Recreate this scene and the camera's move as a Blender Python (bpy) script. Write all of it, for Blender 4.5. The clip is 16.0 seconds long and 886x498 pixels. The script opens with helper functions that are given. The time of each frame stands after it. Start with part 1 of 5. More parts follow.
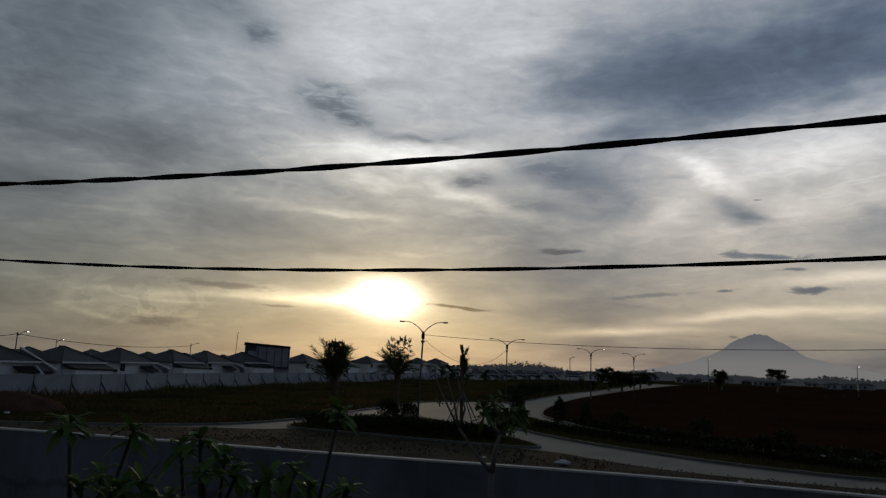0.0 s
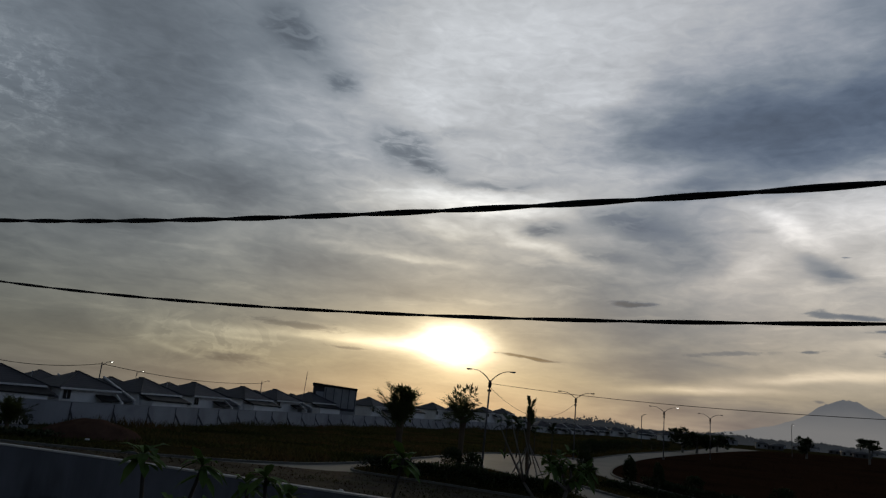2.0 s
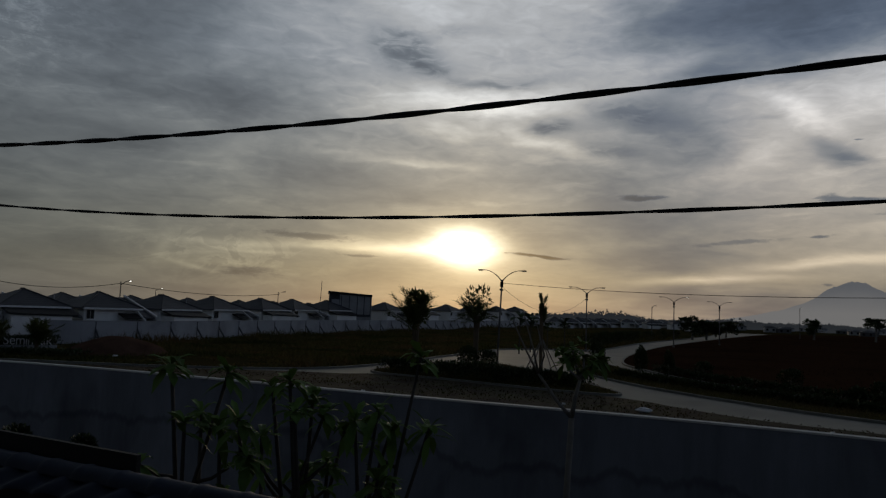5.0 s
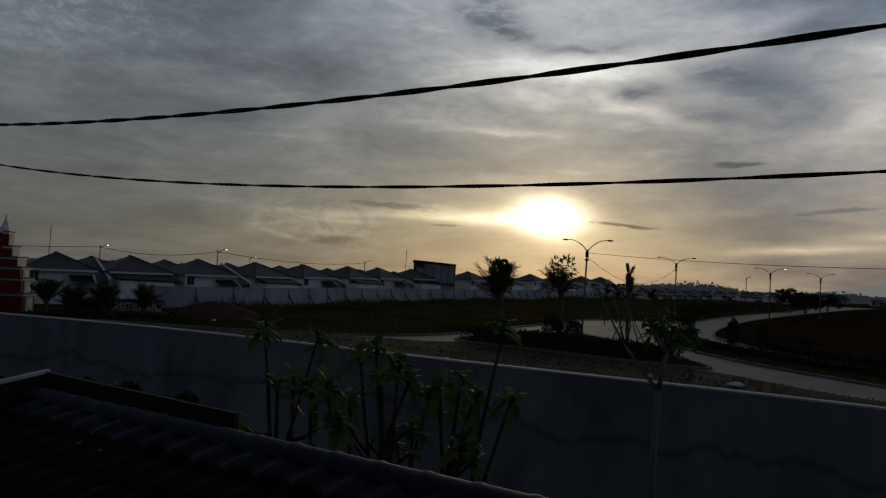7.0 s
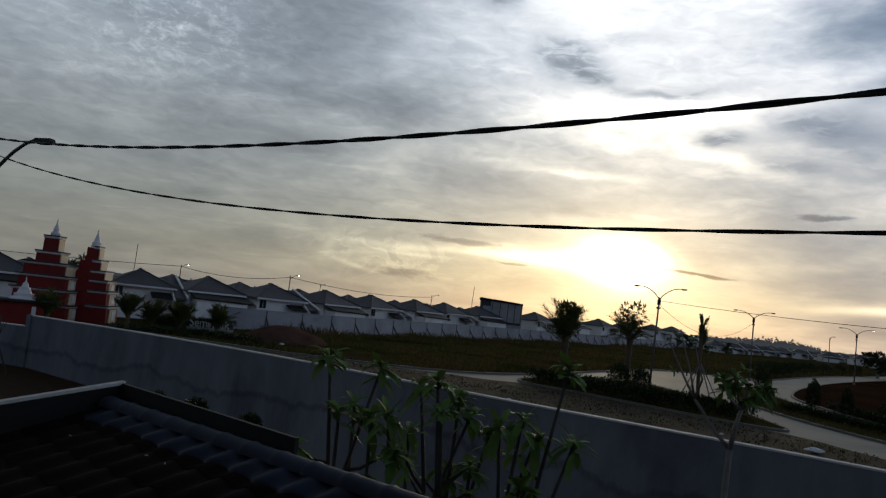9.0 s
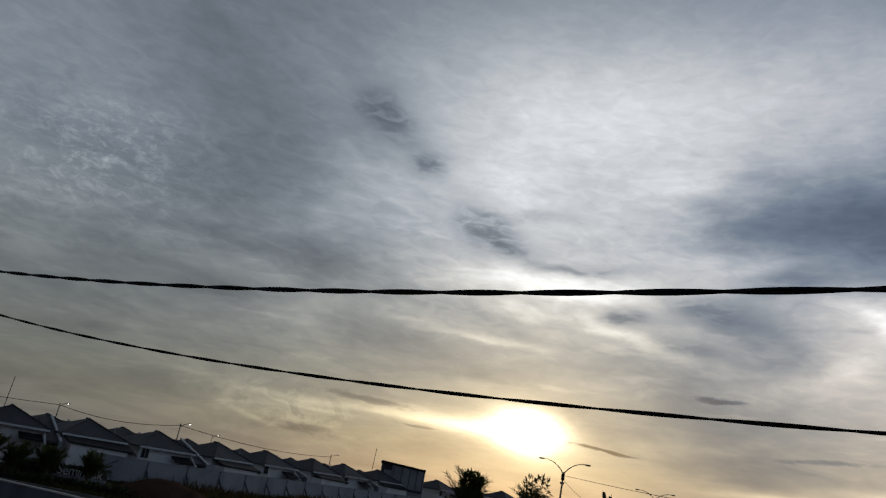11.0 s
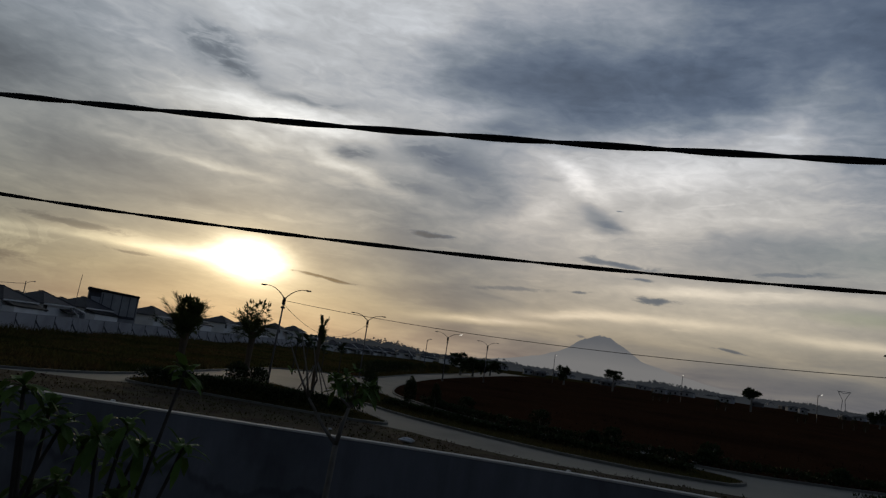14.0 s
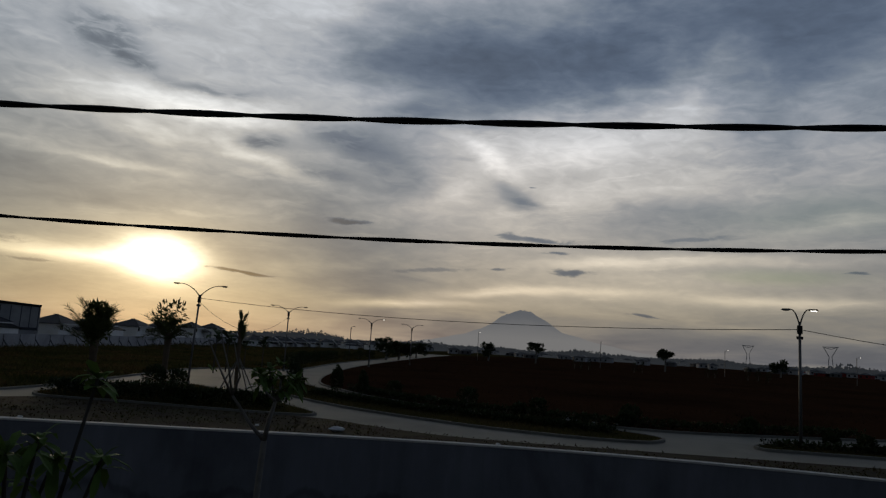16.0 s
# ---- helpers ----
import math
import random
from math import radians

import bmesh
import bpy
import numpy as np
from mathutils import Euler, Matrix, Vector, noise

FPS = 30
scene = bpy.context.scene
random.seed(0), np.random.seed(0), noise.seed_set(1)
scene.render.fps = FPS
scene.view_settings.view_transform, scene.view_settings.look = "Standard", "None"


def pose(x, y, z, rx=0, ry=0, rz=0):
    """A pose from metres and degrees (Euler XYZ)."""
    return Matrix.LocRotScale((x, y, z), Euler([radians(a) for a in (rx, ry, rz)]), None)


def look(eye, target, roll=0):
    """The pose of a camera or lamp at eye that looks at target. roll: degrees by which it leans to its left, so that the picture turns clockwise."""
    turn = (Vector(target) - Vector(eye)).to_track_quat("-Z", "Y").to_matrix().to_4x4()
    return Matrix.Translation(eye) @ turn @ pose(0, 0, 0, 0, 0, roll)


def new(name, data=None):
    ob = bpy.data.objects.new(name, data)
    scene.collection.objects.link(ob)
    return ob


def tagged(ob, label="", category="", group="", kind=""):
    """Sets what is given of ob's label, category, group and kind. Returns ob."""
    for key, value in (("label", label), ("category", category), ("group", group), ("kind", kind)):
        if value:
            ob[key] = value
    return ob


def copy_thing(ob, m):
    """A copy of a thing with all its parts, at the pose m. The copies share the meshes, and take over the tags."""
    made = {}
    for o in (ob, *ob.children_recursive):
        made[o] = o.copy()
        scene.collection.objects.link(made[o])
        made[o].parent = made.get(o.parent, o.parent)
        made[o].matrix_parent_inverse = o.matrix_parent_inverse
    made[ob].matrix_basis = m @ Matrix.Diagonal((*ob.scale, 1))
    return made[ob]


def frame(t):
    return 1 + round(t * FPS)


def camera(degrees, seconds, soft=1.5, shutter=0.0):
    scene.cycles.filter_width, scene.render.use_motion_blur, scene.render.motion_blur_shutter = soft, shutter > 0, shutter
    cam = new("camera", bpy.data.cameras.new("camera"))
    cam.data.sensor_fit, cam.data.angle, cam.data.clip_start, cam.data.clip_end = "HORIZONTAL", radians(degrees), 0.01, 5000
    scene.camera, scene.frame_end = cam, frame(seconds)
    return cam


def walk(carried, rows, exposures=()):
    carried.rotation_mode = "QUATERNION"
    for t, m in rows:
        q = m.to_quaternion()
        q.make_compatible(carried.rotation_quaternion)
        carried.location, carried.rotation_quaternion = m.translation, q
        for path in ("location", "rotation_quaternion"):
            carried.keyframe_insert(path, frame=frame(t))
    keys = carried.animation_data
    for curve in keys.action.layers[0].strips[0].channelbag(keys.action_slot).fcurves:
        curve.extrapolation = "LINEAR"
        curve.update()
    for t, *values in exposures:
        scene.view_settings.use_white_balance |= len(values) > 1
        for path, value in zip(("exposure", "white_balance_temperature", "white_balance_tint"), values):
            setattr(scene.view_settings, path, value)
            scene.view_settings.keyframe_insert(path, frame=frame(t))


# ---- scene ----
cam = camera(65.0, 16.0, soft=1.3)
EYE = 4.9
# seconds, then the three turning angles in degrees
PATH = [
    (0, 99.50, -2.07, 0.00), (0.5, 99.20, -0.80, 2.55), (1, 99.79, -1.32, 4.50), (1.5, 100.97, -3.78, 5.83),
    (2, 103.04, -5.04, 5.31), (2.5, 104.03, -5.48, 4.86), (3, 101.77, -4.97, 6.19), (3.5, 94.85, -2.90, 7.18), (3.7, 94.49, -2.83, 6.98), (5.8, 95.35, -1.87, 6.48),
    (6, 95.37, -2.05, 7.03), (6.5, 96.06, -2.80, 9.61), (7, 92.26, -2.69, 13.33), (7.5, 86.89, -1.62, 18.51),
    (8, 87.72, -2.23, 18.99), (8.5, 90.55, -4.31, 19.26), (8.7, 92.18, -5.41, 19.35), (10.8, 107.89, -10.37, 13.08), (11, 108.94, -9.53, 10.76), (11.5, 111.42, -9.89, 1.37),
    (12, 110.30, -9.39, -7.45), (12.5, 107.00, -9.40, -14.78), (13, 103.91, -8.70, -14.50), (13.5, 101.35, -8.13, -12.50),
    (14, 98.57, -7.98, -11.61), (14.5, 97.15, -5.66, -12.06), (15, 96.52, -4.28, -13.83), (15.5, 97.64, -3.83, -16.24),
    (16, 97.82, -3.48, -17.75),
]
EXPOSURE = [(0, -0.06), (3, -0.08), (3.5, -0.28), (6.5, -0.3), (7, -0.25), (7.5, 0.70), (8, 0.78), (8.5, 0.92), (9.5, 0.75), (11, 0.18), (12, 0.1), (12.5, 0.02), (16, -0.1)]


def eye_height(t):
    """The arm sinks a little while the camera turns down to the roof."""
    return EYE - (0.035 if 5.8 <= t <= 8.7 else 0.012 if 3.5 <= t <= 3.7 else 0.0)


walk(cam, [(t, pose(0, 0, eye_height(t), a, b, c)) for t, a, b, c in PATH], EXPOSURE)

# ---------------------------------------------------------------- sky and sun
SUN_AZ, SUN_EL = -4.6, 5.4      # degrees right of +y, above the horizon


class Nodes:
    """A small builder of node trees: numbers and sockets go in, sockets come out."""

    def __init__(self, tree):
        self.tree = tree

    def make(self, kind):
        return self.tree.nodes.new(kind)

    def put(self, socket, value):
        if isinstance(value, bpy.types.NodeSocket):
            self.tree.links.new(value, socket)
        else:
            socket.default_value = value

    def m(self, op, a, b=0.0, c=0.0, clamp=False):
        n = self.make("ShaderNodeMath")
        n.operation, n.use_clamp = op, clamp
        for s, v in zip(n.inputs, (a, b, c)):
            self.put(s, v)
        return n.outputs[0]

    def vec(self, x, y, z=0.0):
        n = self.make("ShaderNodeCombineXYZ")
        for s, v in zip(n.inputs, (x, y, z)):
            self.put(s, v)
        return n.outputs[0]

    def noise(self, vector, scale, detail=4.0, rough=0.55, distort=0.0):
        n = self.make("ShaderNodeTexNoise")
        self.put(n.inputs["Vector"], vector)
        for k, v in (("Scale", scale), ("Detail", detail), ("Roughness", rough), ("Distortion", distort)):
            n.inputs[k].default_value = v
        return n

    def mix(self, f, a, b, blend="MIX"):
        n = self.make("ShaderNodeMix")
        n.data_type, n.blend_type = "RGBA", blend
        self.put(n.inputs[0], f), self.put(n.inputs[6], a), self.put(n.inputs[7], b)
        return n.outputs[2]

    def ramp(self, f, stops):
        n = self.make("ShaderNodeValToRGB")
        el = n.color_ramp.elements
        while len(el) < len(stops):
            el.new(0.5)
        for e, (p, c) in zip(el, stops):
            e.position, e.color = p, (c if len(c) == 4 else (*c, 1))
        self.put(n.inputs[0], f)
        return n.outputs[0]

    def curve(self, x, lo, hi, stops):
        """A piecewise linear function of x, given at points from lo to hi."""
        f = self.m("DIVIDE", self.m("SUBTRACT", x, lo), hi - lo, clamp=True)
        return self.ramp(f, [((p - lo) / (hi - lo), (v, v, v)) for p, v in stops])


# soft cloud bodies: azimuth, elevation, half width, half height, tilt (degrees), change of brightness
CLOUD_BANKS = [
    (20.5, 23.4, 10.5, 3.4, 3, -1.15), (31.0, 22.6, 6.5, 3.2, 12, -0.95), (10.5, 21.6, 3.6, 2.0, 10, -0.40), (47.0, 25.0, 9.5, 6.0, -8, -1.05),
    (38.0, 36.0, 9.0, 9.0, 9, -0.50), (25.4, 38.7, 7.0, 3.7, 9, -0.12), (-30.5, 22.4, 8.6, 10.2, 9, -0.55), (-23.5, 15.5, 9.0, 2.6, 4, -0.42),
    (-13.0, 10.6, 8.0, 1.9, 3, -0.30), (8.0, 8.4, 6.5, 3.0, -12, -0.46), (9.5, 5.0, 5.0, 1.2, 2, -0.42), (11.5, 15.0, 5.5, 2.0, -14, -0.52),
    (23.2, 12.2, 2.8, 1.1, -35, -0.42), (33.0, 11.0, 5.0, 1.2, 4, -0.34), (18.0, 1.2, 8.0, 1.2, 0, -0.36), (40.0, 1.0, 17.0, 1.5, 0, -0.46),
]
# torn dark scraps, broken up by a fine grain
CLOUD_BLOTS = [
    (-21.2, 28.3, 3.0, 1.5, -26, -0.62), (-16.4, 25.3, 1.5, 0.9, 4, -0.66), (-10.4, 21.2, 2.7, 1.3, -5, -0.78), (-8.6, 19.5, 2.6, 0.8, -6, -0.70),
    (-2.5, 18.5, 4.2, 0.5, 3, -0.55), (2.0, 15.1, 1.9, 0.45, 2, -0.75), (8.0, 16.2, 3.6, 0.9, -8, -0.50), (-6.0, 22.6, 2.4, 0.5, 6, -0.30),
    (24.0, 11.9, 2.0, 0.60, -16, -0.42), (6.5, 13.2, 3.2, 0.6, -6, -0.45), (-30.0, 12.0, 6.0, 1.0, 6, -0.30), (13.5, 18.6, 3.4, 0.9, 18, -0.40),
]
THIN_STREAKS = [
    (9.6, 9.65, 2.5, 0.30, 1, -0.80), (24.4, 8.9, 3.8, 0.27, -2, -0.84), (27.8, 6.35, 1.9, 0.30, 0, -0.95), (21.9, 6.4, 1.0, 0.18, 0, -0.75),
    (26.8, 7.85, 1.2, 0.17, 0, -0.70), (33.5, 3.2, 1.4, 0.12, -3, -0.75), (48.4, 6.7, 0.7, 0.12, 0, -0.70), (1.2, 4.72, 2.6, 0.15, -4, -1.40),
    (-17.5, 5.6, 4.0, 0.34, -2, -0.62), (-22.3, 2.6, 2.4, 0.45, 2, -0.45), (24.6, 13.2, 0.5, 0.10, 0, -0.6), (-13.4, 4.3, 1.6, 0.15, 0, -0.60),
    (22.3, 2.95, 0.45, 0.14, 0, -0.5), (16.5, 6.0, 3.2, 0.22, 5, -0.40), (37.5, 9.4, 3.0, 0.20, 4, -0.35),
]
BRIGHT_VEILS = [
    (0.5, 31.0, 15.3, 5.6, 4, 0.30), (-3.5, 16.9, 10.5, 1.3, 1, 0.62), (-9.0, 23.5, 5.0, 3.2, -30, 0.26), (1.6, 13.8, 4.2, 0.60, -14, 0.55),
    (20.0, 16.1, 2.2, 1.0, -20, 0.36), (21.8, 14.6, 2.6, 1.2, -30, 0.36), (29.0, 16.4, 8.0, 2.3, 8, 0.46), (17.6, 12.4, 3.4, 1.4, 25, 0.42),
    (-9.0, 11.9, 5.6, 0.36, -3, 0.42), (25.5, 10.6, 7.0, 2.4, 5, 0.42), (35.0, 13.2, 9.0, 1.8, 3, 0.30), (5.5, 25.5, 5.0, 1.4, 14, 0.22),
    (37.0, 19.6, 2.6, 3.4, -38, 0.22), (-6.4, 14.6, 3.0, 0.4, -3, 0.35), (33.0, 5.6, 15.0, 2.8, 2, 0.34),
]
LOW_LIGHT = [
    (14.6, 3.15, 5.6, 0.30, 3, 0.62), (20.5, 4.4, 5.0, 0.34, 7, 0.44), (28.6, 4.9, 7.0, 0.40, 2, 0.42), (31.0, 7.2, 7.0, 0.5, 3, 0.48),
    (-14.9, 4.9, 6.0, 0.33, 1, 0.60), (-24.2, 4.7, 3.7, 0.32, -1, 0.36), (-21.8, 4.2, 4.2, 0.20, -1, 0.30), (43.4, 4.6, 7.4, 0.45, 0, 0.55),
    (47.1, 10.2, 4.7, 0.6, 10, 0.30), (-28.6, 4.1, 0.6, 0.9, -33, 0.30), (-26.6, 2.8, 2.2, 0.20, -12, 0.34), (41.0, 7.6, 6.0, 0.5, 0, 0.30),
]
SUN_VEIL = [
    (-4.7, 5.35, 2.3, 1.35, 0, 2.8), (-7.4, 5.1, 4.0, 0.75, 3, 0.7), (-11.5, 5.1, 5.5, 0.55, -1, 0.35), (-4.6, 4.4, 5.0, 3.2, 0, 0.30), (-4.5, 5.0, 13, 6.5, 0, 0.10),
]


def build_sky():
    world = bpy.data.worlds.new("sky")
    world.use_nodes = True
    scene.world = world
    tree = world.node_tree
    tree.nodes.clear()
    n = Nodes(tree)
    way = n.make("ShaderNodeTexCoord").outputs["Generated"]
    split = n.make("ShaderNodeSeparateXYZ")
    n.put(split.inputs[0], way)
    x, y, z = split.outputs
    az = n.m("MULTIPLY", n.m("ARCTAN2", x, y), 57.2958)
    el = n.m("MULTIPLY", n.m("ARCSINE", z), 57.2958)
    # drifting, streaky warp of the whole cloud sheet
    flat = n.vec(n.m("MULTIPLY", az, 0.6), n.m("MULTIPLY", el, 1.5))
    warp = n.noise(flat, 0.11, 6.0, 0.62)
    fine = n.noise(flat, 0.36, 6.0, 0.52, 0.2)
    ws = n.make("ShaderNodeSeparateXYZ")
    n.put(ws.inputs[0], warp.outputs["Color"])
    fs = n.make("ShaderNodeSeparateXYZ")
    n.put(fs.inputs[0], fine.outputs["Color"])
    low = n.curve(el, 0, 30, [(0, 0.18), (6, 0.34), (14, 0.8), (30, 1.0)])

    def shifted(base, a, b, big, small):
        s = n.m("ADD", n.m("MULTIPLY", n.m("SUBTRACT", a, 0.5), big), n.m("MULTIPLY", n.m("SUBTRACT", b, 0.5), small))
        return n.m("ADD", base, n.m("MULTIPLY", s, low))

    u = shifted(az, ws.outputs[0], fs.outputs[0], 3.0, 5.0)
    v = shifted(el, ws.outputs[1], fs.outputs[1], 1.6, 3.0)

    def body(row, u, v, ragged=None, firm=False):
        a, e, w, h, tilt, gain = row
        c, s = math.cos(radians(tilt)), math.sin(radians(tilt))
        du, dv = n.m("SUBTRACT", u, a), n.m("SUBTRACT", v, e)
        p = n.m("ADD", n.m("MULTIPLY", du, c / w), n.m("MULTIPLY", dv, s / w))
        q = n.m("SUBTRACT", n.m("MULTIPLY", dv, c / h), n.m("MULTIPLY", du, s / h))
        r2 = n.m("MULTIPLY_ADD", p, p, n.m("MULTIPLY", q, q))
        if ragged:
            r2 = n.m("MULTIPLY", r2, ragged)
        if firm:
            r2 = n.m("MULTIPLY", r2, r2)
        return n.m("MULTIPLY", n.m("EXPONENT", n.m("MULTIPLY", r2, -1.0)), gain)

    tone = n.curve(el, 0, 90, [(0, 0.25), (3, 0.27), (7, 0.30), (11, 0.35), (16, 0.45), (25, 0.49), (33, 0.43), (40, 0.24), (50, 0.08), (90, 0.03)])
    # the sides and the half away from the sun are dimmer
    tone = n.m("MULTIPLY", tone, n.curve(az, -180, 180, [(-180, 0.22), (-90, 0.28), (-60, 0.38), (-40, 0.48), (-25, 0.67), (-8, 1.0), (22, 1.0), (48, 0.86), (90, 0.34), (180, 0.22)]))
    us = shifted(az, fs.outputs[0], ws.outputs[2], 4.0, 1.5)
    vs = shifted(el, fs.outputs[1], fs.outputs[2], 2.2, 1.2)
    # texture of a cloud sheet seen in perspective, which also frays the edges
    lift = n.m("ADD", n.m("MAXIMUM", z, 0.0), 0.16)
    sheet = n.vec(n.m("DIVIDE", x, lift), n.m("DIVIDE", y, lift))
    wisp = n.noise(sheet, 1.5, 8.0, 0.5, 0.5)
    ripple = n.noise(sheet, 7.5, 6.0, 0.66, 0.7)
    combed = n.noise(n.vec(n.m("DIVIDE", n.m("MULTIPLY_ADD", y, 0.3, x), lift), n.m("DIVIDE", n.m("MULTIPLY_ADD", x, -0.3, y), lift), 4.0), 5.0, 8.0, 0.62, 1.6)
    fray = n.curve(wisp.outputs[0], 0.3, 0.7, [(0.3, 0.45), (0.5, 1.0), (0.7, 2.0)])
    change = n.m("ADD", n.m("MULTIPLY", n.m("SUBTRACT", wisp.outputs[0], 0.5), 0.85), n.m("MULTIPLY", n.m("SUBTRACT", ripple.outputs[0], 0.5), 0.16))
    change = n.m("ADD", change, n.m("MULTIPLY", n.m("SUBTRACT", combed.outputs[0], 0.5), 0.12))
    # long flat shreds of low cloud, and one heap of cumulus over the roofs
    shred = n.noise(n.vec(n.m("MULTIPLY", us, 0.16), n.m("MULTIPLY_ADD", us, -0.07, n.m("MULTIPLY", vs, 1.5)), 2.0), 0.55, 8.0, 0.6, 0.4)
    cut = n.curve(shred.outputs[0], 0.3, 0.75, [(0.3, 0.22), (0.42, 0.02), (0.53, 0.0), (0.6, -0.3), (0.75, -0.42)])
    change = n.m("ADD", change, n.m("MULTIPLY", cut, n.curve(el, 0, 34, [(0, 0.1), (3, 0.8), (9, 0.9), (18, 0.6), (26, 0.3), (34, 0.1)])))
    heap = n.noise(n.vec(n.m("MULTIPLY", az, 0.55), n.m("MULTIPLY", el, 0.9), 7.0), 0.7, 8.0, 0.6, 0.8)
    crest = n.curve(heap.outputs[0], 0.3, 0.7, [(0.3, -0.28), (0.46, -0.2), (0.51, 0.3), (0.58, 0.16), (0.7, -0.1)])
    change = n.m("ADD", change, n.m("MULTIPLY", crest, body((-23.5, 3.8, 7.0, 2.2, -2, 0.8), az, el)))
    for row in CLOUD_BANKS:
        change = n.m("ADD", change, body(row, u, v, fray))
    for row in BRIGHT_VEILS + LOW_LIGHT:
        change = n.m("ADD", change, body(row, us, vs, fray))
    # scraps of cloud, torn into flakes and lines
    torn = n.noise(n.vec(n.m("MULTIPLY_ADD", el, 0.5, n.m("MULTIPLY", az, 0.75)), n.m("MULTIPLY_ADD", az, -0.12, n.m("MULTIPLY", el, 2.1)), 5.0), 0.62, 9.0, 0.54, 0.7)
    flake = n.curve(torn.outputs[0], 0.3, 0.7, [(0.3, 0.2), (0.44, 0.6), (0.52, 1.05), (0.6, 1.3), (0.7, 1.4)])
    scraps = 0.0
    for row in CLOUD_BLOTS:
        scraps = n.m("ADD", scraps, body(row, us, vs))
    change = n.m("ADD", change, n.m("MULTIPLY", scraps, flake))
    change = n.m("ADD", change, n.m("MULTIPLY", n.m("SUBTRACT", torn.outputs[0], 0.5), n.curve(el, 0, 40, [(0, 0.0), (6, 0.3), (14, 0.6), (26, 0.45), (40, 0.2)])))
    # a field of small combed ripples, high on the side away from the sun
    comb = n.noise(n.vec(n.m("MULTIPLY_ADD", el, 0.6, az), n.m("MULTIPLY_ADD", az, -0.25, n.m("MULTIPLY", el, 1.9)), 9.0), 0.75, 7.0, 0.72, 0.5)
    curl = n.curve(comb.outputs[0], 0.3, 0.7, [(0.3, -0.5), (0.48, -0.12), (0.56, 0.55), (0.7, 1.3)])
    change = n.m("ADD", change, n.m("MULTIPLY", curl, body((-42.5, 19.0, 7.5, 4.0, 12, 0.42), u, v)))
    bars = 0.0
    shreds = n.curve(ripple.outputs[0], 0.3, 0.7, [(0.3, 0.5), (0.5, 1.5), (0.7, 4.0)])
    for row in THIN_STREAKS:
        bars = n.m("ADD", bars, body(row, us, vs, shreds, True))
    change = n.m("ADD", change, bars)
    tone = n.m("MULTIPLY", tone, n.m("EXPONENT", n.m("MULTIPLY", change, 1.18)))
    # colour: slate blue where dark and high, neutral where bright, warm towards the horizon and the sun
    slate = n.ramp(n.m("MULTIPLY", tone, 2.0, clamp=True), [(0.0, (0.72, 0.95, 1.48)), (0.28, (0.75, 0.98, 1.43)), (0.5, (0.865, 1.0, 1.23)), (0.8, (0.95, 1.0, 1.13)), (1.0, (0.98, 1.0, 1.07))])
    grey = n.ramp(n.m("MULTIPLY", tone, 2.0, clamp=True), [(0.0, (0.86, 0.99, 1.18)), (0.4, (0.88, 1.0, 1.15)), (0.8, (0.94, 1.0, 1.10)), (1.0, (0.97, 1.0, 1.06))])
    cool = n.mix(n.curve(az, -30, 30, [(-30, 0.1), (-5, 0.35), (12, 0.85), (30, 1.0)]), grey, slate)
    warm_f = n.curve(el, 0, 20, [(0, 0.82), (3, 0.95), (6, 0.78), (10, 0.52), (14, 0.36), (20, 0.06)])
    warm_f = n.m("MULTIPLY", warm_f, n.curve(az, -180, 180, [(-180, 0.12), (-90, 0.3), (-45, 0.62), (-22, 0.82), (-5, 0.9), (8, 0.85), (20, 1.0), (48, 0.8), (110, 0.2), (180, 0.12)]))
    # bright shreds take more of the low light than the grey banks
    warm_f = n.m("MULTIPLY", warm_f, n.curve(change, -0.8, 0.8, [(-0.8, 0.45), (-0.2, 0.8), (0.1, 1.0), (0.8, 1.25)]), clamp=True)
    hue = n.ramp(n.curve(az, -40, 40, [(-40, 0.0), (-6, 0.45), (6, 0.6), (16, 1.0), (40, 0.85)]), [(0.0, (1.08, 1.0, 0.72)), (0.45, (1.20, 1.0, 0.62)), (1.0, (1.21, 0.99, 0.75))])
    colour = n.mix(warm_f, cool, hue)
    cloud = n.mix(1.0, colour, n.vec(tone, tone, tone), "MULTIPLY")
    glow = 0.0
    for row in SUN_VEIL:
        glow = n.m("ADD", glow, body(row, us, vs))
    glow = n.m("MULTIPLY", glow, n.m("ADD", 0.4, n.m("ADD", n.m("MULTIPLY", wisp.outputs[0], 0.7), n.m("MULTIPLY", ripple.outputs[0], 0.5))))
    glow = n.m("MULTIPLY", glow, n.m("EXPONENT", n.m("MULTIPLY", bars, 0.8)))
    sun_tint = n.ramp(n.m("MULTIPLY", glow, 0.4, clamp=True), [(0.0, (1.24, 0.92, 0.50)), (0.35, (1.15, 0.98, 0.66)), (1.0, (1.05, 1.0, 0.85))])
    cloud = n.mix(1.0, cloud, n.mix(1.0, sun_tint, n.vec(glow, glow, glow), "MULTIPLY"), "ADD")
    air = n.make("ShaderNodeTexSky")
    air.sky_type, air.sun_disc = "NISHITA", False
    air.sun_elevation, air.sun_rotation = radians(SUN_EL), radians(SUN_AZ)
    thin = n.m("MULTIPLY", n.m("EXPONENT", n.m("MULTIPLY", n.m("ADD", n.m("POWER", n.m("DIVIDE", n.m("SUBTRACT", u, 48.0), 10.0), 2.0), n.m("POWER", n.m("DIVIDE", n.m("SUBTRACT", v, 11.0), 1.8), 2.0)), -1.0)), 0.5)
